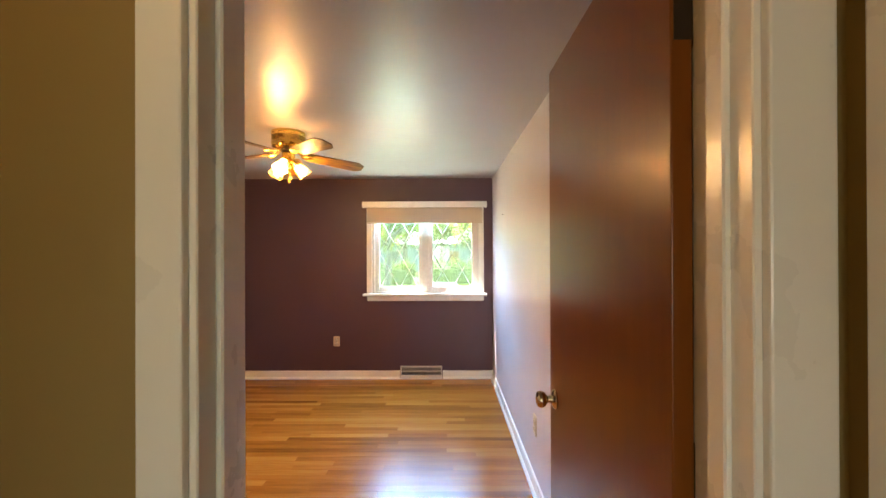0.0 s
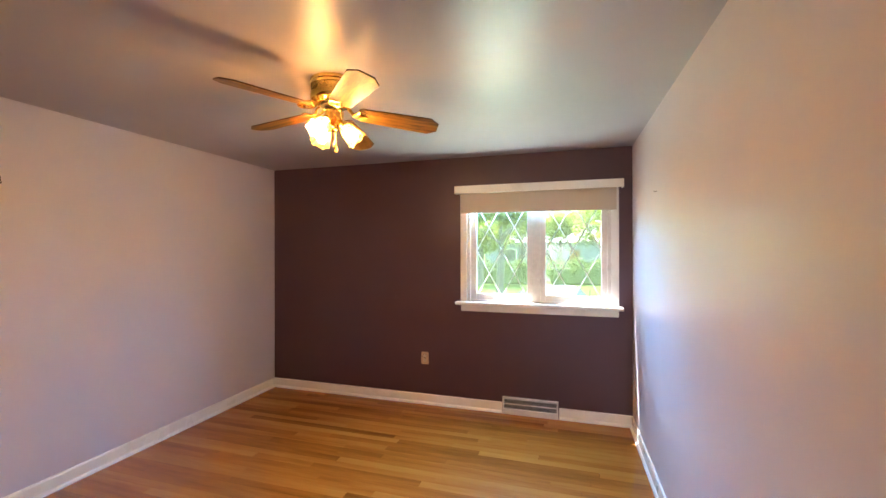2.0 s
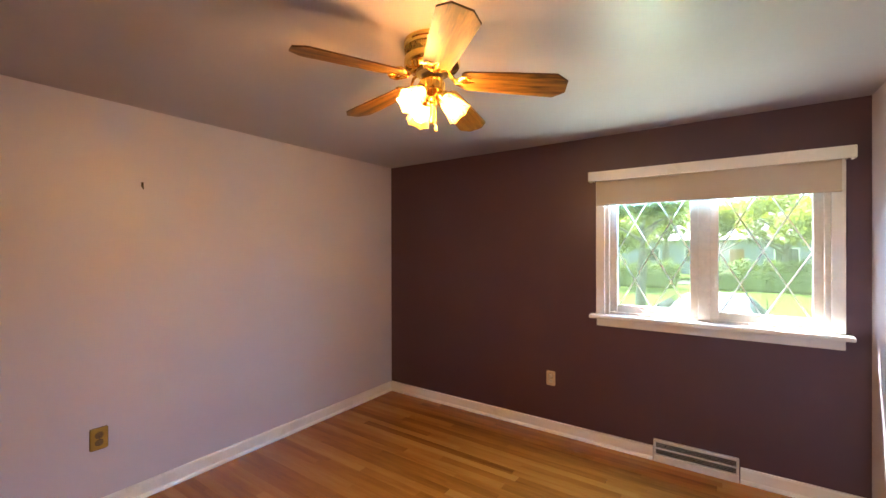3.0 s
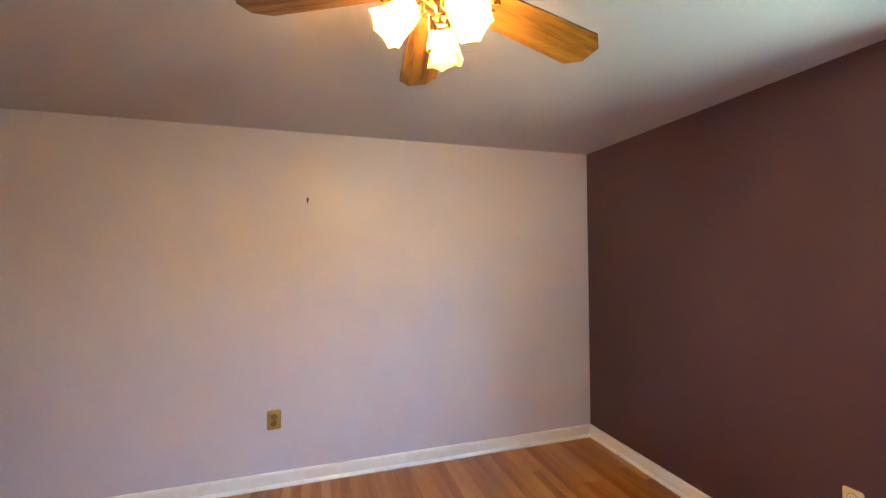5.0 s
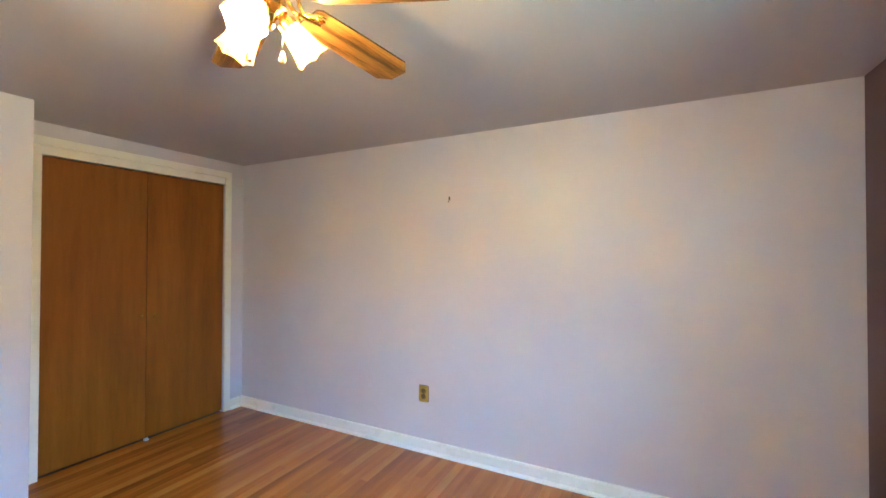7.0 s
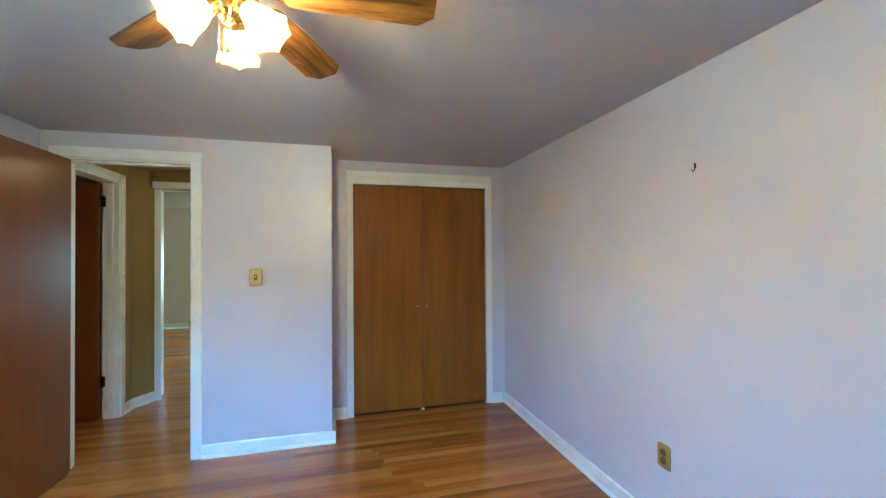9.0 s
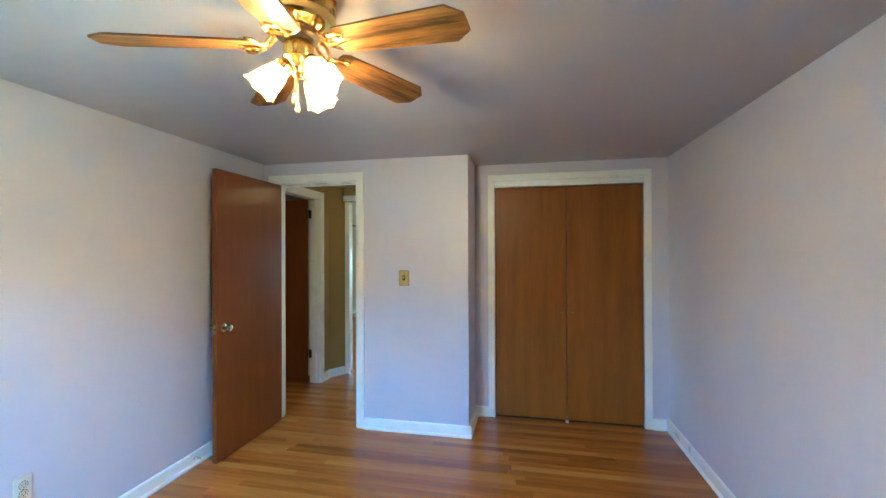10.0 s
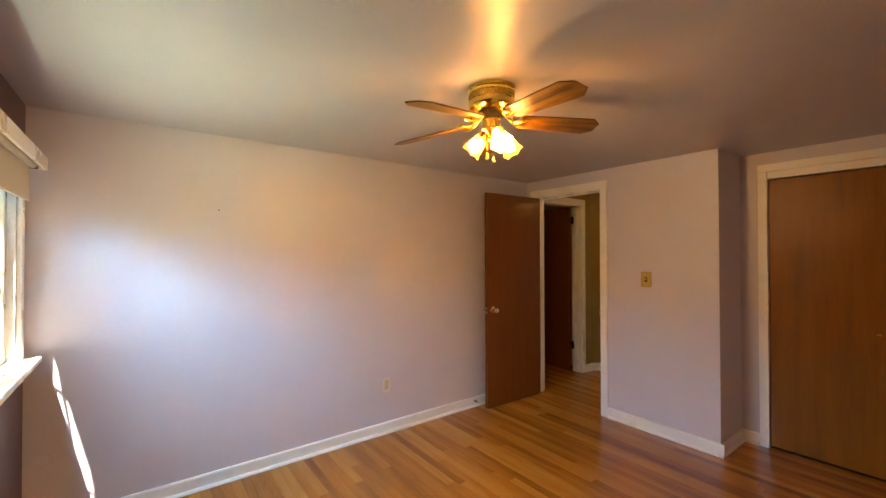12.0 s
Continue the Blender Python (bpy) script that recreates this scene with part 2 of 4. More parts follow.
def add_box(bm, a, b, bevel=0.0, seg=1):
    x0, x1 = sorted((a[0], b[0]))
    y0, y1 = sorted((a[1], b[1]))
    z0, z1 = sorted((a[2], b[2]))
    r = bmesh.ops.create_cube(bm, size=1.0)
    vs = r["verts"]
    for v in vs:
        v.co = Vector((x0 + (v.co.x + 0.5) * (x1 - x0), y0 + (v.co.y + 0.5) * (y1 - y0), z0 + (v.co.z + 0.5) * (z1 - z0)))
    if bevel > 0:
        es = list({e for v in vs for e in v.link_edges})
        bmesh.ops.bevel(bm, geom=es, offset=bevel, segments=seg, affect="EDGES", profile=0.5)


def boxes(*specs, bevel=0.0, seg=1):
    bm = bmesh.new()
    for a, b in specs:
        add_box(bm, a, b, bevel, seg)
    return bm


def lathe(profile, seg=32, squash=None):
    """Turns (radius, z) pairs round the z axis."""
    bm = bmesh.new()
    rings = []
    for r, z in profile:
        if r < 1e-5:
            rings.append([bm.verts.new((0, 0, z))])
        else:
            rings.append([bm.verts.new((r * math.cos(2 * math.pi * k / seg), r * math.sin(2 * math.pi * k / seg), z)) for k in range(seg)])
    for p, q in zip(rings, rings[1:]):
        for k in range(seg):
            f = [p[k % len(p)], p[(k + 1) % len(p)], q[(k + 1) % len(q)], q[k % len(q)]]
            f = list(dict.fromkeys(f))
            if len(f) >= 3:
                bm.faces.new(f)
    bmesh.ops.recalc_face_normals(bm, faces=bm.faces)
    return bm


def turned(bm, m):
    bmesh.ops.transform(bm, matrix=m, verts=bm.verts)
    return bm


def tube(points, r, seg=8):
    """A round bar along a line of points."""
    bm = bmesh.new()
    pts = [Vector(p) for p in points]
    rings = []
    for k, p in enumerate(pts):
        d = (pts[min(k + 1, len(pts) - 1)] - pts[max(k - 1, 0)]).normalized()
        q = d.to_track_quat("Z", "Y")
        rad = r[k] if isinstance(r, (list, tuple)) else r
        rings.append([bm.verts.new(p + q @ Vector((rad * math.cos(2 * math.pi * s / seg), rad * math.sin(2 * math.pi * s / seg), 0))) for s in range(seg)])
    for a, b in zip(rings, rings[1:]):
        for s in range(seg):
            bm.faces.new((a[s], a[(s + 1) % seg], b[(s + 1) % seg], b[s]))
    bm.faces.new(rings[0][::-1])
    bm.faces.new(rings[-1])
    bmesh.ops.recalc_face_normals(bm, faces=bm.faces)
    return bm


def join_bm(target, source, m=None):
    me = bpy.data.meshes.new("tmp")
    if m is not None:
        bmesh.ops.transform(source, matrix=m, verts=source.verts)
    source.to_mesh(me)
    source.free()
    target.from_mesh(me)
    bpy.data.meshes.remove(me)
    return target


def sweep(profile, a, b, inward):
    """A moulding from a to b on the floor line: profile of (depth, height), depth along 'inward'."""
    bm = bmesh.new()
    a, b, n = Vector(a), Vector(b), Vector(inward)
    r0 = [bm.verts.new(a + n * d + Vector((0, 0, z))) for d, z in profile]
    r1 = [bm.verts.new(b + n * d + Vector((0, 0, z))) for d, z in profile]
    k = len(profile)
    for i in range(k):
        bm.faces.new((r0[i], r0[(i + 1) % k], r1[(i + 1) % k], r1[i]))
    bm.faces.new(r0)
    bm.faces.new(r1[::-1])
    bmesh.ops.recalc_face_normals(bm, faces=bm.faces)
    return bm


def structure(name, bm, mat, label="", category="", smooth=False):
    return tagged(part(name, bm, mat, None, "", smooth), label, category, kind="structure")


# ---- plan ----
XL, XR = -2.31, 1.057          # bedroom side walls
YF, YD, YC = 5.222, 1.42, 0.985  # window wall, door wall, closet wall
XN = -0.735                    # return wall between door wall and closet
H = 2.214                      # ceiling
YH = 1.30                      # hall face of the door wall
DX0, DX1, DZ = 0.192, 0.945, 2.045   # bedroom door opening
CX0, CX1, CZ = -2.125, -0.909, 2.012  # closet opening
WX0, WX1, WZ0, WZ1 = -0.275, 0.90, 0.945, 1.88  # window opening
HX0, HX1 = -0.12, 1.06         # hall side walls
SY0, SY1 = 0.44, 1.20          # side-room door opening in the hall
OY = 0.05                      # cased opening at the hall's end
BX0, BX1, BY = -1.6, 3.6, -4.28  # far room
BH = 2.62

# ---- walls, ceilings ----
structure("wall_north", boxes(((XL - 0.1, YF, -0.3), (WX0, YF + 0.11, 2.9)), ((WX1, YF, -0.3), (XR + 0.1, YF + 0.11, 2.9)),
          ((WX0, YF, -0.3), (WX1, YF + 0.11, WZ0)), ((WX0, YF, WZ1), (WX1, YF + 0.11, 2.9))), PURPLE,
          "deep purple painted accent wall around the window", "wall")
structure("wall_west", boxes(((XL - 0.1, YC - 0.7, 0), (XL, YF, H))), LAVENDER, "pale lavender painted plain wall", "wall")
structure("wall_east", boxes(((XR, YD, 0), (XR + 0.1, YF, H))), LAVENDER, "pale lavender painted wall beside the open door", "wall")
bm = boxes(((XN, YH + 0.012, 0), (DX0, YD, H)), ((DX1, YH + 0.012, 0), (XR + 0.1, YD, H)), ((DX0, YH + 0.012, DZ), (DX1, YD, H)))
structure("wall_south", bm, LAVENDER, "pale lavender painted wall with the bedroom doorway", "wall")
structure("wall_return", boxes(((XN, YC - 0.1, 0), (XN + 0.1, YH + 0.012, H))), LAVENDER, "short lavender return wall beside the closet", "wall")
bm = boxes(((XL, YC - 0.1, 0), (CX0, YC, H)), ((CX1, YC - 0.1, 0), (XN, YC, H)), ((CX0, YC - 0.1, CZ), (CX1, YC, H)))
structure("wall_closet", bm, LAVENDER, "lavender painted wall framing the closet doors", "wall")
structure("closet_back_wall", boxes(((XL, YC - 0.7, 0), (XN, YC - 0.6, H)), ((XN, YC - 0.7, 0), (XN + 0.1, YC - 0.1, H))), LAVENDER, "plain lavender inside of the closet", "wall")
structure("ceiling", boxes(((XL - 0.1, YC - 0.7, H), (XR + 0.1, YF, H + 0.1))), CEIL, "glossy lavender painted ceiling, its shade greyed into the colour", "ceiling")

# hall
bm = boxes(((HX0, YH, 0), (DX0, YH + 0.012, H)), ((DX1, YH, 0), (HX1, YH + 0.012, H)), ((DX0, YH, DZ), (DX1, YH + 0.012, H)))
structure("hall_wall_north", bm, OLIVE, "tan hall wall around the doorway, dim warm light in its colour", "wall")
structure("hall_wall_west", boxes(((HX0 - 0.1, OY - 0.1, 0), (HX0, YH + 0.012, H))), OLIVE, "tan hall wall, dim warm light put into its colour", "wall")
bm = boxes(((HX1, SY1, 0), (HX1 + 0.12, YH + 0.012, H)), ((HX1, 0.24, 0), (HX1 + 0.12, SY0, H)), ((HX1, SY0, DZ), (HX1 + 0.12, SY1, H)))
structure("hall_wall_east", bm, OLIVE, "tan hall wall with open side door, dim light in colour", "wall")
bm = bmesh.new()
pts = [(HX1, 0.24), (0.945, 0.06), (0.945, OY - 0.07), (HX1 + 0.12, OY - 0.07), (HX1 + 0.12, 0.24)]
lo = [bm.verts.new((x, y, 0)) for x, y in pts]
hi = [bm.verts.new((x, y, H)) for x, y in pts]
bm.faces.new(lo[::-1])
bm.faces.new(hi)
for k in range(5):
    bm.faces.new((lo[k], lo[(k + 1) % 5], hi[(k + 1) % 5], hi[k]))
structure("hall_wall_chamfer", bm, OLIVE, "tan angled hall corner, dim warm light in its colour", "wall")
structure("hall_header", boxes(((HX0, OY - 0.07, DZ + 0.005), (0.945, OY + 0.05, H))), OLIVE, "tan header above the hall opening, dim light in its colour", "wall")
structure("hall_ceiling", boxes(((XR + 0.1, OY - 0.07, H), (3.2, YH + 0.112, H + 0.1)), ((XN, OY - 0.07, H), (XR + 0.1, YC - 0.7, H + 0.1))), OLIVE, "tan hall ceiling, dim warm light put into its colour", "ceiling")
# room behind the side door
structure("side_room_wall", boxes(((3.0, 0.14, 0), (3.1, YH + 0.11, H)), ((HX1 + 0.12, YH + 0.012, 0), (3.0, YH + 0.11, H)), ((HX1 + 0.12, 0.14, 0), (3.0, 0.24, H))), CREAM, "plain cream walls of the side room", "wall")
# far room beyond the hall
structure("far_room_wall_back", boxes(((BX0, BY - 0.12, 0), (-1.0, BY, BH)), ((1.72, BY - 0.12, 0), (BX1, BY, BH)), ((-1.0, BY - 0.12, 0), (1.72, BY, 0.62)), ((-1.0, BY - 0.12, 1.62), (1.72, BY, BH))), BEIGE,
          "beige painted back wall of the far room", "wall")
structure("far_room_wall_side", boxes(((BX0 - 0.1, BY - 0.12, 0), (BX0, OY - 0.07, BH)), ((BX1, BY - 0.12, 0), (BX1 + 0.1, OY - 0.07, BH)),
          ((BX0, OY - 0.17, 0), (HX0, OY - 0.07, BH)), ((0.945, OY - 0.17, 0), (BX1, OY - 0.07, BH)), ((HX0, OY - 0.17, DZ + 0.005), (0.945, OY - 0.07, BH))), BEIGE, "beige painted walls of the far room", "wall")
structure("far_room_ceiling", boxes(((BX0 - 0.1, BY - 0.12, BH), (BX1 + 0.1, OY - 0.07, BH + 0.1))), CREAM, "pale ceiling of the far room", "ceiling")
structure("far_room_cornice", boxes(((BX0, BY, 2.31), (BX1, BY + 0.10, BH)), bevel=0.01), CREAM, "deep cream cornice along the far room ceiling", "cornice")

# ---- skirting, casings ----
BASE = [(0, 0), (0.026, 0), (0.026, 0.008), (0.018, 0.019), (0.013, 0.021), (0.013, 0.078), (0.009, 0.088), (0, 0.09)]


def skirting(a, b, inward, label="white painted baseboard with a shoe moulding"):
    return structure("baseboard", sweep(BASE, a, b, inward), TRIM, label, "baseboard")


skirting((XL, YF, 0), (0.028, YF, 0), (0, -1, 0))
skirting((0.50, YF, 0), (XR, YF, 0), (0, -1, 0))
skirting((XL, YC, 0), (XL, YF - 0.0262, 0), (1, 0, 0))
skirting((XR, YD + 0.0262, 0), (XR, YF - 0.0262, 0), (-1, 0, 0))
skirting((XN - 0.026, YD, 0), (0.129, YD, 0), (0, 1, 0))
skirting((XN, YC + 0.0262, 0), (XN, YD, 0), (-1, 0, 0))
skirting((XN, YC, 0), (-0.85, YC, 0), (0, 1, 0))
skirting((XL + 0.0262, YC, 0), (-2.184, YC, 0), (0, 1, 0))
skirting((HX1, 0.375, 0), (HX1, 0.24, 0), (-1, 0, 0), "white painted hall baseboard")
skirting((HX1, 0.24, 0), (0.95, 0.068, 0), Vector((-0.18, 0.115, 0)).normalized(), "white painted hall baseboard on the angled corner")
skirting((HX0, YH, 0), (0.129, YH, 0), (0, -1, 0), "white painted hall baseboard")
skirting((BX0, BY, 0), (BX1, BY, 0), (0, 1, 0), "white painted far room baseboard")


def casing(name, x0, x1, z, wall_y, out, side, top, side_b, label):
    """Flat board casing with eased edges round an opening; 'out' is the side on which it stands proud."""
    y0, y1 = wall_y, wall_y + out * 0.017
    e = empty(name)
    for a, b in (((x0 - side, y0, 0), (x0, y1, z)), ((x1, y0, 0), (x1 + side_b, y1, z)), ((x0 - side, y0, z), (x1 + side_b, y1, z + top))):
        part("casing_board", boxes((a, b), bevel=0.004, seg=2), TRIM, e)
    return tagged(e, label, "door casing", kind="structure")


casing("door_casing", DX0, DX1, DZ, YD, 1, 0.062, 0.068, 0.062, "white painted casing round the bedroom doorway")
casing("door_casing", DX0, DX1, DZ, YH, -1, 0.062, 0.068, 0.088, "white painted hall-side casing of the bedroom doorway")
e = empty("closet_casing")
for a, b in (((CX0 - 0.058, YC, 0), (CX0, YC + 0.017, CZ + 0.056)), ((CX1, YC, 0), (CX1 + 0.058, YC + 0.017, CZ + 0.056)), ((CX0 - 0.058, YC, CZ + 0.056), (CX1 + 0.058, YC + 0.019, CZ + 0.112))):
    part("casing_board", boxes((a, b), bevel=0.004, seg=2), TRIM, e)
part("fascia", boxes(((CX0, YC - 0.02, CZ), (CX1, YC + 0.008, CZ + 0.056)), bevel=0.003, seg=2), TRIM, e)
tagged(e, "white painted casing with a stepped head round the closet doors", "door casing", kind="structure")

# jambs with stops
e = empty("door_jamb")
tagged(e, "white painted jamb of the bedroom doorway", "door jamb", kind="structure")
part("jamb_side", boxes(((DX0 - 0.001, YH - 0.004, 0), (DX0 + 0.012, YD + 0.004, DZ)), bevel=0.002), TRIM, e)
part("jamb_side", boxes(((DX1 - 0.012, YH - 0.004, 0), (DX1 + 0.001, YD + 0.004, DZ)), bevel=0.002), TRIM, e)
part("jamb_head", boxes(((DX0 + 0.012, YH - 0.004, DZ - 0.012), (DX1 - 0.012, YD + 0.004, DZ + 0.001)), bevel=0.002), TRIM, e)
part("stop", boxes(((DX0 + 0.012, YH + 0.035, 0), (DX0 + 0.024, YH + 0.075, DZ - 0.012)), bevel=0.003), TRIM, e)
part("stop", boxes(((DX1 - 0.024, YH + 0.035, 0), (DX1 - 0.012, YH + 0.075, DZ - 0.012)), bevel=0.003), TRIM, e)
part("stop", boxes(((DX0 + 0.024, YH + 0.035, DZ - 0.024), (DX1 - 0.024, YH + 0.075, DZ - 0.012)), bevel=0.003), TRIM, e)
part("strike_plate", boxes(((DX0 + 0.012, YD - 0.036, 0.90), (DX0 + 0.0145, YD - 0.004, 0.955)), bevel=0.001), BRASS_DULL, e, "worn brass strike plate")
part("strike_lip", boxes(((DX0 + 0.010, YD - 0.010, 0.905), (DX0 + 0.020, YD + 0.012, 0.95)), bevel=0.003, seg=2), BRASS_DULL, e, "curved brass lip of the strike")

e = empty("side_door_jamb")
tagged(e, "white painted casing and jamb of the side door", "door jamb", kind="structure")
part("jamb_side", boxes(((HX1 - 0.004, SY0 - 0.001, 0), (HX1 + 0.124, SY0 + 0.014, DZ)), bevel=0.002), TRIM, e)
part("jamb_side", boxes(((HX1 - 0.004, SY1 - 0.014, 0), (HX1 + 0.124, SY1 + 0.001, DZ)), bevel=0.002), TRIM, e)
part("jamb_head", boxes(((HX1 - 0.004, SY0 + 0.014, DZ - 0.014), (HX1 + 0.124, SY1 - 0.014, DZ + 0.001)), bevel=0.002), TRIM, e)
part("stop", boxes(((HX1 + 0.04, SY0 + 0.014, 0), (HX1 + 0.08, SY0 + 0.026, DZ - 0.014)), bevel=0.003), TRIM, e)
part("casing_board", boxes(((HX1 - 0.017, SY0 - 0.062, 0), (HX1, SY0, DZ)), bevel=0.004, seg=2), TRIM, e)
part("casing_board", boxes(((HX1 - 0.017, SY1, 0), (HX1, SY1 + 0.062, DZ)), bevel=0.004, seg=2), TRIM, e)
part("casing_board", boxes(((HX1 - 0.017, SY0 - 0.062, DZ), (HX1, SY1 + 0.062, DZ + 0.068)), bevel=0.004, seg=2), TRIM, e)

e = empty("hall_opening_casing")
tagged(e, "white painted casing of the opening at the hall end", "door casing", kind="structure")
part("casing_board", boxes(((0.885, OY, 0), (0.943, OY + 0.017, DZ)), bevel=0.004, seg=2), TRIM, e)
part("casing_board", boxes(((HX0 + 0.01, OY + 0.05, DZ + 0.006), (0.943, OY + 0.067, DZ + 0.07)), bevel=0.004, seg=2), TRIM, e)
part("jamb_side", boxes(((0.930, OY - 0.17, 0), (0.944, OY, DZ)), bevel=0.002), TRIM, e)


# ---- doors ----
def knob(parent, x, y, z, way, mat=PALE_BRASS):
    """Round door knob on a rose, standing out along +x or -x."""
    k = lathe([(0, 0), (0.031, 0), (0.032, 0.003), (0.027, 0.008), (0.013, 0.012), (0.011, 0.026), (0.014, 0.030), (0.021, 0.034),
               (0.0265, 0.043), (0.0270, 0.050), (0.024, 0.058), (0.015, 0.0625), (0, 0.064)], 28)
    turned(k, pose(x, y, z, 0, 90 * way, 0))
    return part("knob", k, mat, parent, "brass door knob on a round rose", True)


def hinge(parent, x, y, z):
    bm = tube([(x, y, z - 0.045), (x, y, z + 0.045)], 0.006, 10)
    join_bm(bm, tube([(x, y, z - 0.052), (x, y, z - 0.046)], [0.004, 0.0075], 10))
    join_bm(bm, tube([(x, y, z + 0.046), (x, y, z + 0.052)], [0.0075, 0.004], 10))
    return part("hinge", bm, DARK_METAL, parent, "dark bronze hinge", True)


LEAF_X0, LEAF_X1, LEAF_Y0, LEAF_Y1 = 0.893, 0.928, 1.415, 2.165
door = empty("door_1", pose(DX1 - 0.012, YD, 0))
tagged(door, "open flat reddish-brown mahogany door standing against the lavender wall", "door", kind="structure")
lx, ly = DX1 - 0.012, YD


def local(a):
    return (a[0] - lx, a[1] - ly, a[2])


leaf = part("leaf", boxes((local((LEAF_X0, LEAF_Y0, 0.012)), local((LEAF_X1, LEAF_Y1, 2.03))), bevel=0.0025, seg=2), DOOR_WOOD, door)
knob(leaf, LEAF_X0 - lx, 2.10 - ly, 0.925, -1)
knob(leaf, LEAF_X1 - lx, 2.10 - ly, 0.925, 1)
part("latch_plate", boxes(((LEAF_X0 + 0.006 - lx, LEAF_Y1 - ly, 0.895), (LEAF_X1 - 0.006 - lx, LEAF_Y1 + 0.0015 - ly, 0.955)), bevel=0.0005), STEEL, leaf, "small steel latch plate")
part("latch", boxes(((LEAF_X0 + 0.012 - lx, LEAF_Y1 + 0.0015 - ly, 0.917), (LEAF_X1 - 0.012 - lx, LEAF_Y1 + 0.012 - ly, 0.933)), bevel=0.003), STEEL, leaf)
for z in (0.30, 1.05, 1.80):
    hinge(door, LEAF_X1 + 0.004 - lx, LEAF_Y0 + 0.012 - ly, z)
part("hinge_plate", boxes(((LEAF_X1 - 0.030 - lx, LEAF_Y0 - 0.0015 - ly, 1.755), (LEAF_X1 - 0.002 - lx, LEAF_Y0 - ly, 1.845))), DARK_METAL, door, "dark bronze hinge leaf")

door2 = empty("door_2", pose(HX1 + 0.124, SY0 + 0.014, 0))
tagged(door2, "open flat reddish-brown door into the side room", "door", kind="structure")
leaf2 = part("leaf", boxes(((0.012, 0.004, 0.012), (0.70, 0.039, 2.03)), bevel=0.0025, seg=2), DOOR_WOOD, door2)
for z in (0.32, 1.87):
    part("hinge", boxes(((-0.026, 0.001, z - 0.045), (0.010, 0.0035, z + 0.045))), DARK_METAL, door2, "dark bronze hinge")
    bmh = tube([(0.006, 0.044, z - 0.05), (0.006, 0.044, z + 0.05)], 0.0065, 10)
    part("hinge_knuckle", bmh, DARK_METAL, door2, "", True)
knob(leaf2, 0, 0, 0, 1).matrix_world = pose(HX1 + 0.124 + 0.64, SY0 + 0.053, 0.925, 0, 0, 90)


def closet_door(x0, x1, knob_x):
    d = empty("closet_door", pose(x0, YC - 0.012, 0))
    w = x1 - x0
    part("panel", boxes(((0, -0.03, 0.016), (w, 0, CZ - 0.006)), bevel=0.002, seg=2), CLOSET_WOOD, d)
    kb = lathe([(0, 0), (0.006, 0), (0.005, 0.006), (0.009, 0.010), (0.010, 0.015), (0.006, 0.019), (0, 0.02)], 16)
    turned(kb, pose(knob_x - x0, 0, 0.93, -90, 0, 0))
    part("knob", kb, BRASS, d, "tiny brass knob", True)
    return tagged(d, "flat honey-brown stained closet door, closed, with a tiny brass knob", "closet door", "closet doors")


MID = -1.513
closet_door(CX0 + 0.003, MID - 0.0016, MID - 0.045)
closet_door(MID + 0.0016, CX1 - 0.003, MID + 0.040)
tagged(part("floor_catch", boxes(((MID - 0.014, YC - 0.012, 0), (MID + 0.012, YC + 0.016, 0.016)), bevel=0.003, seg=2), WHITE_METAL),
       "small white catch on the floor at the closet doors", "door catch")

# ---- window ----
win = empty("window_1")
tagged(win, "white double casement window with diamond lattice panes", "window", kind="structure")
part("window_frame", boxes(((WX0, YF - 0.002, WZ0), (WX0 + 0.026, YF + 0.10, WZ1)), ((WX1 - 0.026, YF - 0.002, WZ0), (WX1, YF + 0.10, WZ1)),
     ((WX0 + 0.026, YF - 0.002, WZ1 - 0.027), (WX1 - 0.026, YF + 0.10, WZ1)), ((WX0 + 0.026, YF + 0.018, WZ0), (WX1 - 0.026, YF + 0.10, WZ0 + 0.017)), bevel=0.002), VINYL, win)
part("mullion", boxes(((0.284, YF + 0.018, WZ0 + 0.0), (0.350, YF + 0.098, WZ1 - 0.022)), bevel=0.004, seg=2), VINYL, win)
for a, b in (((-0.335, YF - 0.018, 0.945), (WX0, YF, 1.945)), ((WX1, YF - 0.018, 0.945), (0.957, YF, 1.945)), ((WX0, YF - 0.018, WZ1), (WX1, YF, 1.945))):
    part("casing_board", boxes((a, b), bevel=0.004, seg=2), TRIM, win)
part("window_sill", boxes(((-0.370, YF - 0.078, 0.918), (0.985, YF, 0.945)), ((WX0, YF, 0.922), (WX1, YF + 0.02, 0.9455)), bevel=0.006, seg=3), TRIM, win, "white painted window stool with a rounded nose")
part("apron", boxes(((-0.330, YF - 0.020, 0.860), (0.955, YF, 0.918)), bevel=0.004, seg=2), TRIM, win)

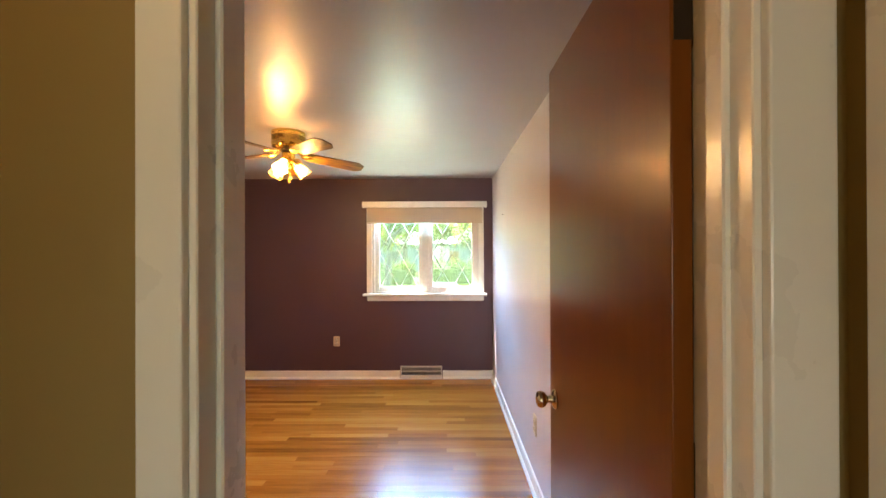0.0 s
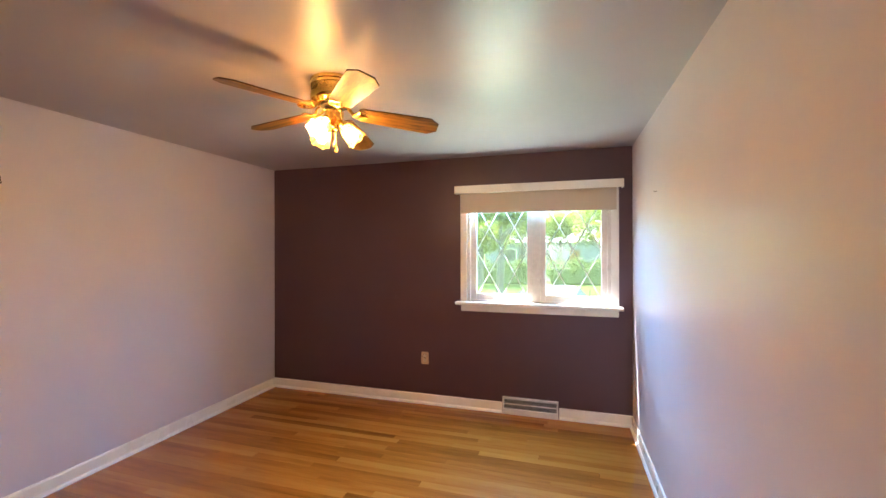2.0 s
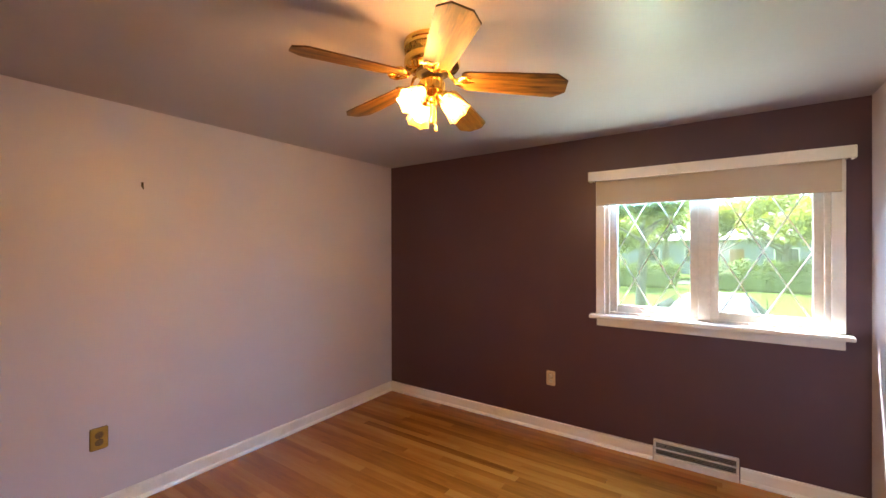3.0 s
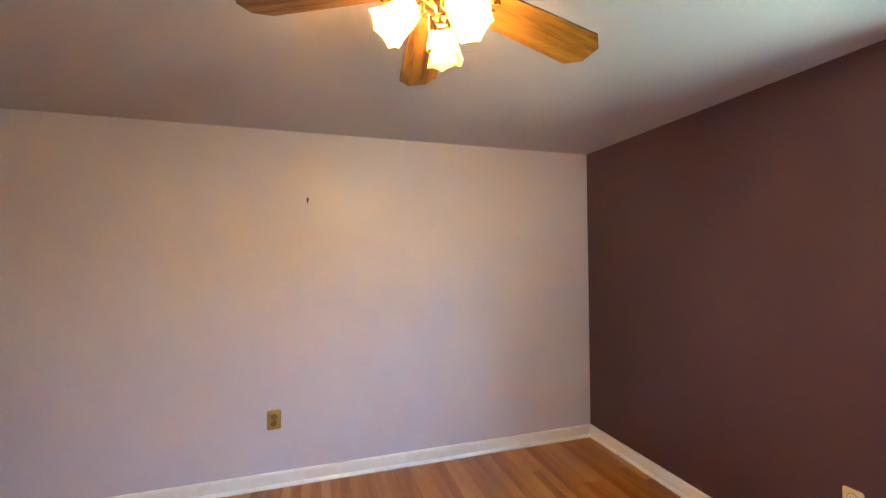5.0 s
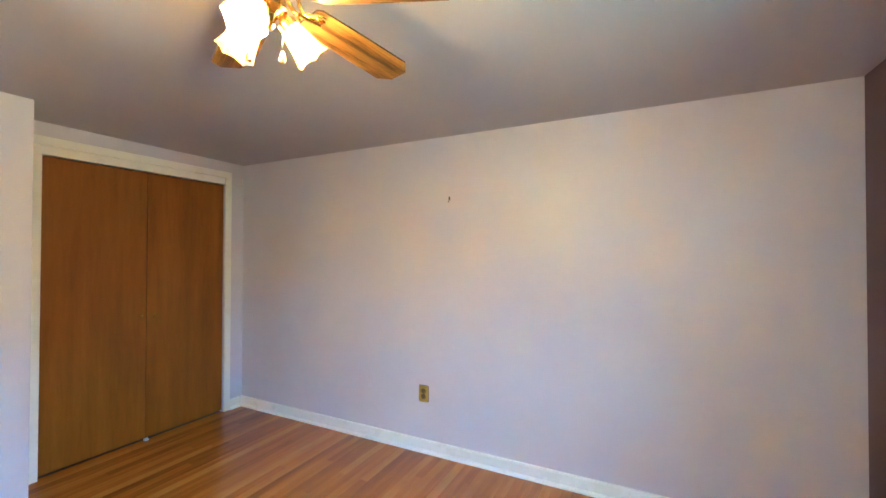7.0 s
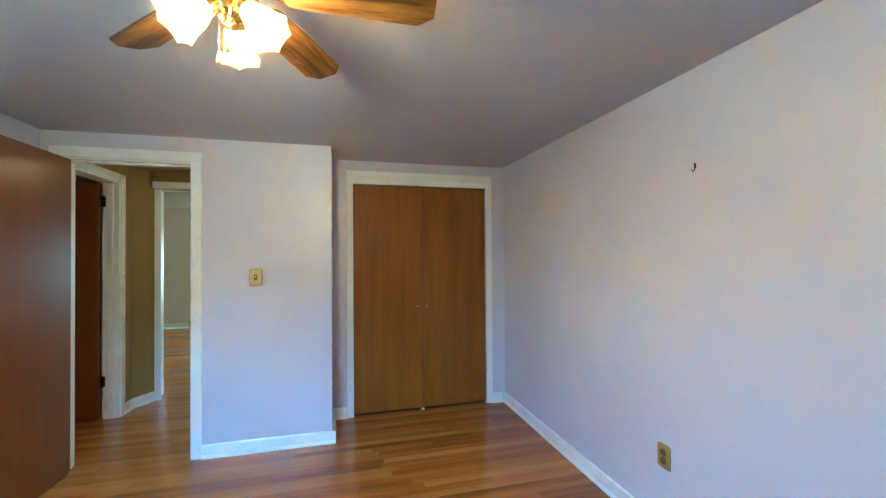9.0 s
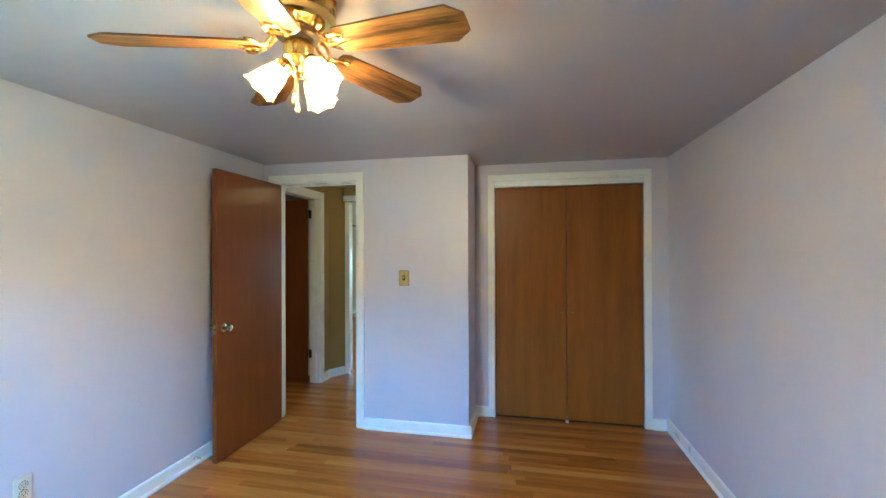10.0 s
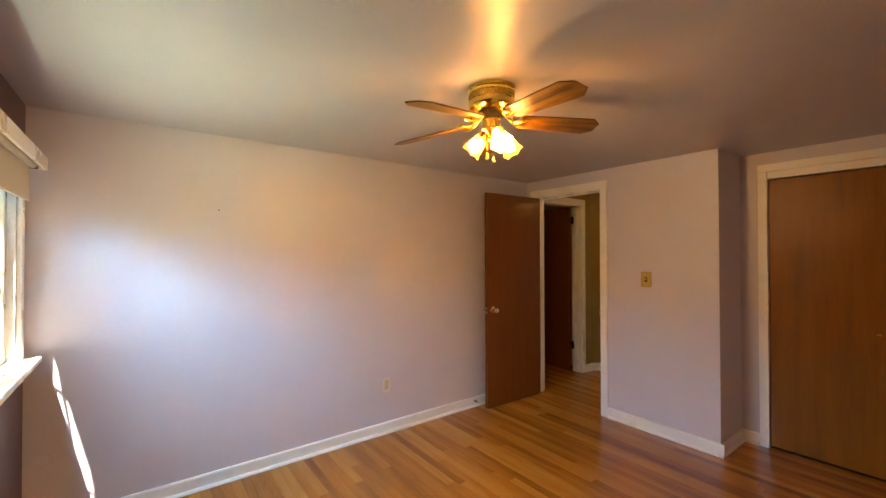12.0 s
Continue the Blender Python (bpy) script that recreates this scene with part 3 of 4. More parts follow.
GY = YF + 0.050
for gx0, gx1 in ((-0.20, 0.240), (0.392, 0.832)):
    sx0, sx1 = (WX0 + 0.024, 0.285) if gx0 < 0 else (0.349, WX1 - 0.024)
    gz0, gz1 = 1.012, 1.805
    sash = part("sash", boxes(((sx0, GY - 0.022, WZ0 + 0.014), (gx0, GY + 0.022, WZ1 - 0.024)), ((gx1, GY - 0.022, WZ0 + 0.014), (sx1, GY + 0.022, WZ1 - 0.024)),
                ((gx0, GY - 0.022, WZ0 + 0.014), (gx1, GY + 0.022, gz0)), ((gx0, GY - 0.022, gz1), (gx1, GY + 0.022, WZ1 - 0.024)), bevel=0.004, seg=2), VINYL, win)
    pane = part("pane", boxes(((gx0, GY - 0.002, gz0), (gx1, GY + 0.002, gz1))), GLASS, sash, "clear glass pane")
    pane.visible_shadow = False
    # diamond lattice: slanting bars clipped to the pane
    dw, dh = 0.22, 0.40
    cx, cz = gx0 + (gx1 - gx0) * 0.25, 1.19
    for sgn in (1, -1):
        for k in range(-8, 9):
            ends = []
            c0 = cx + k * dw
            for zz in (gz0, gz1):
                xx = c0 + sgn * (zz - cz) * dw / dh
                ends.append([xx, zz])
            (xa, za), (xb, zb) = ends
            ta, tb = 0.0, 1.0
            dx = xb - xa
            lo_t, hi_t = sorted(((gx0 - xa) / dx, (gx1 - xa) / dx))
            ta, tb = max(ta, lo_t), min(tb, hi_t)
            if tb - ta < 0.03:
                continue
            pa = Vector((xa + dx * ta, GY, za + (zb - za) * ta))
            pb = Vector((xa + dx * tb, GY, za + (zb - za) * tb))
            mid, ln = (pa + pb) / 2, (pb - pa).length
            ang = math.degrees(math.atan2(pb.z - pa.z, pb.x - pa.x))
            bar = boxes(((-ln / 2, -0.0045 - 0.0006 * sgn, -0.0036), (ln / 2, 0.0045 + 0.0006 * sgn, 0.0036)))
            turned(bar, Matrix.Translation(mid) @ Matrix.Rotation(radians(-ang), 4, "Y"))
            part("lattice_bar", bar, LATTICE, sash)


def crank_handle(x, way):
    e = empty("window_crank", pose(x, YF - 0.002, WZ0 + 0.0005))
    part("housing", boxes(((-0.055, -0.012, 0), (0.055, 0.028, 0.020)), bevel=0.006, seg=2), VINYL, e)
    part("arm", tube([(0, 0.0, 0.018), (0.004 * way, -0.012, 0.028), (0.030 * way, -0.020, 0.038), (0.062 * way, -0.024, 0.062)], [0.008, 0.006, 0.005, 0.0045], 10), VINYL, e, "", True)
    part("grip", tube([(0.062 * way, -0.024, 0.060), (0.062 * way, -0.048, 0.064)], [0.006, 0.007], 10), VINYL, e, "", True)
    return tagged(e, "white folding crank handle on the window sill", "window crank", "window cranks")


# Added sheet: its scatter puts a haze over the view through the panes.
haze_ob = structure("haze_sheet", boxes(((-0.285, YF + 0.114, 0.935), (0.91, YF + 0.1145, 1.89))), HAZE_VEIL, "added sheer sheet that hazes the view outside the window", "window screen")
crank_handle(0.005, -1)
crank_handle(0.60, 1)
e = empty("window_latch", pose(0.372, YF + 0.022, 1.19))
part("plate", boxes(((-0.012, -0.006, -0.045), (0.012, 0.006, 0.045)), bevel=0.003), VINYL, e)
part("lever", tube([(0, -0.006, -0.02), (0, -0.022, 0.0), (0, -0.026, 0.055)], [0.006, 0.006, 0.004], 10), VINYL, e, "", True)
tagged(e, "white locking lever on the window mullion", "window latch")

val = empty("shade_valance", pose(0.3075, YF, 1.883))
part("front_board", boxes(((-0.678, -0.092, 0), (0.678, -0.078, 0.066)), bevel=0.003, seg=2), TRIM, val)
part("top_board", boxes(((-0.678, -0.078, 0.052), (0.678, -0.019, 0.066)), bevel=0.002), TRIM, val)
part("end_board", boxes(((-0.678, -0.078, 0), (-0.666, -0.019, 0.052)), bevel=0.002), TRIM, val)
part("end_board", boxes(((0.666, -0.078, 0), (0.678, -0.019, 0.052)), bevel=0.002), TRIM, val)
tagged(val, "white painted wooden valance box above the window", "valance")
shade = empty("roller_shade", pose(0.305, YF - 0.045, 1.90))
part("roller", tube([(-0.63, 0, 0), (0.63, 0, 0)], 0.018, 16), SHADE_CLOTH, shade, "", True)
bm = bmesh.new()
N = 24
for side in (0.0, 0.0012):
    rows_v = []
    for i in range(N + 1):
        x = -0.632 + 1.264 * i / N
        rows_v.append([bm.verts.new((x, 0.012 - side + 0.0012 * math.sin(i * 1.7 + j) * (j / 4), -0.178 * j / 4)) for j in range(5)])
    for i in range(N):
        for j in range(4):
            bm.faces.new((rows_v[i][j], rows_v[i + 1][j], rows_v[i + 1][j + 1], rows_v[i][j + 1]))
part("cloth", bm, SHADE_CLOTH, shade, "beige roller shade cloth", True)
part("hem_bar", boxes(((-0.634, 0.008, -0.186), (0.634, 0.016, -0.174)), bevel=0.003, seg=2), SHADE_CLOTH, shade)
for sx in (-0.648, 0.648):
    part("bracket", boxes(((sx - 0.003, -0.018, -0.02), (sx + 0.003, 0.026, 0.02)), bevel=0.001), STEEL, shade, "steel bracket")
tagged(shade, "beige roller shade drawn up to the top of the window", "roller shade")


# ---- ceiling fan ----
FX, FY = -0.520, 3.468
fan = empty("ceiling_fan", pose(FX, FY, H))
tagged(fan, "brass ceiling fan with oak blades and three lit glass shades", "ceiling fan")
part("housing", lathe([(0, 0), (0.104, 0), (0.110, -0.004), (0.110, -0.018), (0.106, -0.022), (0.106, -0.030), (0.108, -0.034), (0.108, -0.0345), (0.101, -0.036), (0.101, -0.066), (0.108, -0.068),
                       (0.109, -0.073), (0.109, -0.092), (0.104, -0.100), (0.085, -0.106), (0.070, -0.110), (0.050, -0.112), (0, -0.112)], 64), BRASS, fan, "polished brass motor housing", True)
bm = bmesh.new()
for k in range(96):
    a = 2 * math.pi * k / 96
    rb = boxes(((-0.0016, -0.004, -0.066), (0.0016, 0.004, -0.036)))
    join_bm(bm, rb, Matrix.Rotation(a, 4, "Z") @ Matrix.Translation((0, 0.1025, 0)))
part("vent_ribs", bm, BRASS_DULL, fan, "fine brass vent ribs")
part("flywheel", lathe([(0, -0.112), (0.062, -0.112), (0.064, -0.118), (0.062, -0.126), (0.045, -0.130), (0.038, -0.140), (0, -0.140)], 40), DARK_METAL, fan, "dark motor flywheel", True)
part("switch_cup", lathe([(0, -0.140), (0.040, -0.140), (0.043, -0.145), (0.043, -0.185), (0.047, -0.189), (0.047, -0.194), (0.035, -0.204), (0.022, -0.212), (0.016, -0.228), (0.019, -0.234), (0.012, -0.243), (0, -0.246)], 40), BRASS, fan, "brass switch housing", True)


def blade_mesh():
    bm = bmesh.new()
    out = [(0.124, -0.040), (0.139, -0.052), (0.29, -0.060), (0.472, -0.067), (0.515, -0.032), (0.515, 0.032), (0.472, 0.067), (0.29, 0.060), (0.139, 0.052), (0.124, 0.040)]
    lo = [bm.verts.new((x, y, -0.003)) for x, y in out]
    hi = [bm.verts.new((x, y, 0.003)) for x, y in out]
    bm.faces.new(lo[::-1])
    bm.faces.new(hi)
    k = len(out)
    for i in range(k):
        f = bm.faces.new((lo[i], lo[(i + 1) % k], hi[(i + 1) % k], hi[i]))
        f.material_index = 1
    bmesh.ops.recalc_face_normals(bm, faces=bm.faces)
    return bm


BLADE_ME = finish("blade", blade_mesh(), [BLADE_WOOD, BLADE_EDGE])
bm = bmesh.new()
for sg in (1, -1):
    join_bm(bm, tube([(0.056, 0.012 * sg, 0.038), (0.085, 0.020 * sg, 0.020), (0.112, 0.012 * sg, -0.006), (0.130, 0.022 * sg, -0.010), (0.150, 0.044 * sg, -0.009), (0.176, 0.047 * sg, -0.008), (0.192, 0.034 * sg, -0.008), (0.182, 0.020 * sg, -0.008), (0.166, 0.024 * sg, -0.008)],
                     [0.006, 0.006, 0.0065, 0.006, 0.0055, 0.005, 0.005, 0.004, 0.003], 8))
join_bm(bm, tube([(0.112, 0, -0.008), (0.150, 0, -0.009), (0.205, 0, -0.008)], [0.008, 0.006, 0.003], 8))
join_bm(bm, boxes(((0.040, -0.018, 0.034), (0.068, 0.018, 0.042)), bevel=0.003))
join_bm(bm, boxes(((0.148, -0.046, -0.0065), (0.176, 0.046, -0.0035)), bevel=0.001))
IRON_ME = finish("blade_iron", bm, BRASS, True)
FAN_TILT = Matrix.Translation((0, 0, -0.005)) @ Matrix.Rotation(radians(3.2), 4, Vector((-0.94, 0.34, 0)))  # the rotor hangs a little out of level
for k in range(5):
    iron = new("blade_iron", IRON_ME)
    iron.parent = fan
    iron.matrix_basis = FAN_TILT @ Matrix.Rotation(radians(28 + 72 * k), 4, "Z") @ Matrix.Translation((0.010, 0, -0.144)) @ Matrix.Scale(0.78, 4, Vector((1, 0, 0)))
    tagged(iron, "scrolled brass blade bracket")
    bl = new("blade", BLADE_ME)
    bl.parent = fan
    bl.matrix_basis = FAN_TILT @ Matrix.Rotation(radians(28 + 72 * k), 4, "Z") @ Matrix.Translation((0, 0, -0.139)) @ Matrix.Rotation(radians(3.6), 4, "Y") @ Matrix.Rotation(radians(-12), 4, "X")
    tagged(bl, "oak-grained fan blade with clipped corners")


def shade_bm():
    """Tulip of six flat lobes: narrow collar, swelling body, flared scalloped mouth. Opens along -z."""
    bm = bmesh.new()
    prof = [(0.023, 0.0), (0.029, -0.010), (0.036, -0.028), (0.040, -0.048), (0.043, -0.070), (0.049, -0.090), (0.055, -0.100)]
    seg = 36
    rings = []
    for j, (r, z) in enumerate(prof):
        ring = []
        for k in range(seg):
            a = 2 * math.pi * k / seg
            w = min(1.0, j / 3)
            poly = math.cos(math.pi / 6) / math.cos((a % (math.pi / 3)) - math.pi / 6)
            rr = r * (1 - w + w * (0.92 + 0.13 * (poly - 0.866) / 0.134))
            zz = z - (0.006 * (poly - 0.866) / 0.134 if j == len(prof) - 1 else 0)
            ring.append(bm.verts.new((rr * math.cos(a), rr * math.sin(a), zz)))
        rings.append(ring)
    for p, q in zip(rings, rings[1:]):
        for k in range(seg):
            bm.faces.new((p[k], p[(k + 1) % seg], q[(k + 1) % seg], q[k]))
    bmesh.ops.recalc_face_normals(bm, faces=bm.faces)
    return bm


SHADE_ME = finish("glass_shade", shade_bm(), FROST, True)
FITTER_ME = finish("fitter", lathe([(0, 0.022), (0.012, 0.022), (0.016, 0.016), (0.028, 0.010), (0.029, -0.008), (0.026, -0.009), (0, -0.009)], 28), BRASS, True)
BULB_ME = finish("bulb", lathe([(0, -0.018), (0.013, -0.02), (0.015, -0.032), (0.022, -0.046), (0.0255, -0.060), (0.022, -0.074), (0.012, -0.083), (0, -0.086)], 20), BULB, True)
for a in (150, 270, 30):
    arm = Matrix.Rotation(radians(a), 4, "Z")
    base = FAN_TILT @ arm @ Matrix.Translation((0.054, 0, -0.208)) @ Matrix.Rotation(radians(-45), 4, "Y") @ Matrix.Scale(0.92, 4)
    fit_ob = new("fitter", FITTER_ME)
    fit_ob.parent = fan
    fit_ob.matrix_basis = base
    tb = tube([(0.030, 0, -0.200), (0.038, 0, -0.198), (0.044, 0, -0.203), (0.047, 0, -0.214)], 0.008, 10)
    part("lamp_arm", turned(tb, FAN_TILT @ arm @ Matrix.Translation((0, 0, 0.006))), BRASS, fan, "", True)
    gs = new("glass_shade", SHADE_ME)
    gs.parent = fan
    gs.matrix_basis = base
    tagged(gs, "lit frosted glass tulip shade")
    bb = new("bulb", BULB_ME)
    bb.parent = gs
    bb.matrix_basis = Matrix.Translation((0, 0, -0.008))
    tagged(bb, "glowing warm bulb")


def pull_chain(x, y, z0, z1):
    bm = bmesh.new()
    n_beads = int((z0 - z1) / 0.006)
    for i in range(n_beads):
        r = bmesh.ops.create_icosphere(bm, subdivisions=1, radius=0.0021)
        bmesh.ops.translate(bm, verts=r["verts"], vec=(x, y, z0 - i * 0.006))
    ch = part("pull_chain", bm, BRASS, fan, "beaded brass pull chain")
    pull = lathe([(0, 0), (0.003, 0), (0.005, -0.006), (0.0075, -0.020), (0.008, -0.027), (0.005, -0.031), (0, -0.032)], 16)
    part("pull", turned(pull, Matrix.Translation((x, y, z1))), BRASS_DULL, ch, "small brass bell pull", True)


pull_chain(-0.012, 0.040, -0.19, -0.304)
pull_chain(0.026, -0.036, -0.19, -0.300)


# ---- wall plates, vent, hooks ----
def rounded_plate(w, h, r, depth, rim):
    """Pillow-edged cover plate with rounded corners; back on y = 0, face at y = depth."""
    bm = bmesh.new()
    rings = []
    for inset, y in ((0.0, 0.0), (0.0, depth * 0.45), (rim * 0.45, depth * 0.85), (rim, depth)):
        ring = []
        for cx, cz, a0 in ((1, 1, 0), (-1, 1, 90), (-1, -1, 180), (1, -1, 270)):
            for k in range(6):
                a = radians(a0 + 18 * k)
                ring.append(bm.verts.new((cx * (w / 2 - r) + (r - inset) * math.cos(a), y, cz * (h / 2 - r) + (r - inset) * math.sin(a))))
        rings.append(ring)
    n = len(rings[0])
    for p, q in zip(rings, rings[1:]):
        for k in range(n):
            bm.faces.new((p[k], p[(k + 1) % n], q[(k + 1) % n], q[k]))
    bm.faces.new(rings[0][::-1])
    bm.faces.new(rings[-1])
    bmesh.ops.recalc_face_normals(bm, faces=bm.faces)
    return bm


def outlet(name, m, plate_mat, face_mat, label, w=0.072, h=0.117, edge_mat=IVORY):
    """Duplex outlet; local x across, z up, y out of the wall."""
    e = empty(name, m)
    part("plate", rounded_plate(w, h, 0.009, 0.0064, 0.005), plate_mat, e, "", True)
    part("backing", rounded_plate(w + 0.004, h + 0.004, 0.011, 0.0016, 0.0006), edge_mat, e)
    for s in (1, -1):
        f = lathe([(0, 0.0085), (0.0155, 0.0085), (0.0165, 0.0075), (0.0165, 0.005)], 24)
        turned(f, pose(0, 0, 0.0195 * s) @ Matrix.Rotation(radians(-90), 4, "X"))
        rec = part("receptacle", f, face_mat, e, "", True)
        part("rim", turned(lathe([(0, 0.0064), (0.0188, 0.0064), (0.0188, 0.005)], 24), pose(0, 0, 0.0195 * s) @ Matrix.Rotation(radians(-90), 4, "X")), DARK_METAL, rec)
        part("slot", boxes(((-0.0072, 0.0083, 0.0195 * s - 0.002), (-0.0052, 0.0090, 0.0195 * s + 0.007))), DARK, rec)
        part("slot", boxes(((0.0052, 0.0083, 0.0195 * s - 0.002), (0.0072, 0.0090, 0.0195 * s + 0.006))), DARK, rec)
        part("slot", boxes(((-0.002, 0.0083, 0.0195 * s - 0.010), (0.002, 0.0090, 0.0195 * s - 0.006))), DARK, rec)
    sc = lathe([(0, 0.0075), (0.003, 0.007), (0.0035, 0.0058)], 12)
    part("screw", turned(sc, Matrix.Rotation(radians(-90), 4, "X")), STEEL, e, "", True)
    return tagged(e, label, "outlet")


outlet("wall_outlet", pose(-0.674, YF, 0.413, 0, 0, 180), IVORY, IVORY_LIGHT, "ivory duplex outlet on the purple wall", 0.066, 0.108)
outlet("wall_outlet", pose(XR, 3.143, 0.388, 0, 0, 90), IVORY_LIGHT, IVORY, "pale duplex outlet low on the lavender wall")
outlet("wall_outlet", pose(XL, 2.918, 0.409, 0, 0, -90), BRASS_PLATE, BROWN_FACE, "brass-plated duplex outlet on the lavender wall", 0.076, 0.114, DARK_METAL)
outlet("wall_outlet", pose(2.60, BY, 0.42), IVORY, IVORY_LIGHT, "ivory duplex outlet in the far room")

e = empty("light_switch", pose(-0.2115, YD, 1.24))
part("plate", rounded_plate(0.080, 0.120, 0.009, 0.0064, 0.005), BRASS_PLATE, e, "brass switch plate", True)
part("backing", rounded_plate(0.085, 0.125, 0.011, 0.0016, 0.0006), DARK_METAL, e)
part("toggle_surround", boxes(((-0.013, 0.005, -0.022), (0.013, 0.0066, 0.022)), bevel=0.0006), BROWN_FACE, e)
part("toggle_slot", boxes(((-0.008, 0.006, -0.014), (0.008, 0.0072, 0.014))), DARK, e)
part("toggle", boxes(((-0.0045, 0.0068, -0.001), (0.0045, 0.019, 0.010)), bevel=0.002), IVORY, e, "ivory toggle")
for z in (-0.03, 0.03):
    part("screw", turned(lathe([(0, 0.0075), (0.003, 0.007), (0.0035, 0.0058)], 12), pose(0, 0, z) @ Matrix.Rotation(radians(-90), 4, "X")), BRASS_DULL, e, "", True)
tagged(e, "brass light switch plate beside the doorway", "light switch")

e = empty("floor_register", pose(0.264, YF, 0))
w, h = 0.23, 0.142
part("frame", boxes(((-w, -0.030, 0), (w, -0.004, 0.045)), ((-w, -0.030, h - 0.014), (w, 0, h)), ((-w, -0.030, 0.045), (-w + 0.014, 0, h - 0.014)), ((w - 0.014, -0.030, 0.045), (w, 0, h - 0.014)),
                    ((-w + 0.014, -0.027, 0.083), (w - 0.014, -0.012, 0.090)), bevel=0.002), WHITE_METAL, e)
part("backing", boxes(((-w + 0.014, -0.008, 0.045), (w - 0.014, -0.002, h - 0.014))), DARK, e)
for z in (0.052, 0.061, 0.070, 0.079, 0.096, 0.105, 0.114, 0.123):
    s = boxes(((-w + 0.014, -0.008, -0.0008), (w - 0.014, 0.008, 0.0008)))
    turned(s, Matrix.Translation((0, -0.017, z)) @ Matrix.Rotation(radians(-35), 4, "X"))
    part("slat", s, GREY_LOUVRE, e)
tagged(e, "white enamelled baseboard air register with grey louvres", "air vent")

e = empty("wall_hook", pose(XL, 3.116, 1.772))
part("nail_plate", boxes(((0, -0.006, -0.004), (0.002, 0.006, 0.022)), bevel=0.0008), DARK_METAL, e)
part("hook", tube([(0.002, 0, 0.004), (0.006, 0, -0.012), (0.014, 0, -0.018), (0.020, 0, -0.008)], 0.0022, 8), DARK_METAL, e, "", True)
tagged(e, "small dark metal picture hook in the lavender wall", "wall hook")


def nail(m):
    return tagged(part("nail", turned(tube([(0, 0, -0.002), (0, 0, 0.014), (0, 0, 0.0142), (0, 0, 0.016)], [0.0016, 0.0016, 0.004, 0.004], 8), m), DARK_METAL), "small bare nail in the lavender wall", "nail")


nail(pose(XR, 4.353, 1.736, 0, -90, 0))

e = empty("door_stop", pose(XR - 0.0135, 2.19, 0.052))
part("base", turned(lathe([(0, 0), (0.012, 0), (0.012, 0.004), (0.006, 0.007), (0, 0.007)], 16), Matrix.Rotation(radians(-90), 4, "Y")), STEEL, e, "", True)
coil = tube([(-0.006 - 0.046 * i / 72, 0.0042 * math.cos(i * 1.05), 0.0042 * math.sin(i * 1.05)) for i in range(73)], 0.0011, 5)
part("spring", coil, STEEL, e, "", True)
part("tip", turned(lathe([(0, 0), (0.006, 0), (0.0065, 0.008), (0.004, 0.011), (0, 0.011)], 14), Matrix.Translation((-0.052, 0, 0)) @ Matrix.Rotation(radians(-90), 4, "Y")), WHITE_METAL, e, "white rubber tip", True)
tagged(e, "steel spring door stop on the baseboard", "door stop")
tagged(part("cover_plate", turned(lathe([(0, 0.004), (0.030, 0.004), (0.034, 0.002), (0.034, 0)], 28), pose(XR, 5.147, 0.398) @ Matrix.Rotation(radians(-90), 4, "Y")), LAVENDER, None, "", True),
       "round blank cover painted over in lavender", "cover plate")

# ---- hall ceiling lamp ----
e = empty("ceiling_lamp", pose(0.02, 0.55, H))
part("canopy", lathe([(0, 0), (0.075, 0), (0.078, -0.006), (0.070, -0.018), (0.060, -0.022), (0, -0.022)], 32), BRASS_DULL, e, "brass canopy", True)
part("globe", lathe([(0.058, -0.022), (0.075, -0.035), (0.092, -0.060), (0.090, -0.085), (0.070, -0.108), (0.035, -0.120), (0, -0.122)], 32), HALL_GLOW, e, "lit opal glass globe", True)
tagged(e, "small lit opal ceiling lamp in the hall", "ceiling lamp")

# ---- far room window and curtains ----
win2 = empty("window_2")
tagged(win2, "white sash window behind sheer curtains in the far room", "window", kind="structure")
bx0, bx1 = -1.0, 1.72
part("window_frame", boxes(((bx0, BY - 0.10, 0.62), (bx0 + 0.05, BY + 0.01, 1.62)), ((bx1 - 0.05, BY - 0.10, 0.62), (bx1, BY + 0.01, 1.62)), ((bx0 + 0.05, BY - 0.10, 1.57), (bx1 - 0.05, BY + 0.01, 1.62)),
                            ((bx0 + 0.05, BY - 0.10, 0.62), (bx1 - 0.05, BY + 0.02, 0.66)), bevel=0.003), VINYL, win2)
for k in range(1, 12):
    x = bx0 + (bx1 - bx0) * k / 12
    part("muntin", boxes(((x - 0.008, BY - 0.07, 0.66), (x + 0.008, BY - 0.05, 1.57))), VINYL, win2)
for z in (0.96, 1.27):
    part("muntin", boxes(((bx0 + 0.05, BY - 0.072, z - 0.008), (bx1 - 0.05, BY - 0.048, z + 0.008))), VINYL, win2)
pane = part("pane", boxes(((bx0 + 0.05, BY - 0.062, 0.66), (bx1 - 0.05, BY - 0.058, 1.57))), GLASS, win2)
pane.visible_shadow = False


def drape(x0, x1, z0, z1, y, folds, depth, sag=0.0):
    bm = bmesh.new()
    nx, nz = folds * 8, 14
    g = []
    for i in range(nx + 1):
        u = i / nx
        g.append([bm.verts.new((x0 + (x1 - x0) * u, y + depth * math.sin(u * folds * 2 * math.pi) * (0.5 + 0.5 * j / nz), z1 + (z0 - sag * math.sin(math.pi * u) - z1) * j / nz)) for j in range(nz + 1)])
    for i in range(nx):
        for j in range(nz):
            bm.faces.new((g[i][j], g[i + 1][j], g[i + 1][j + 1], g[i][j + 1]))
    return bm


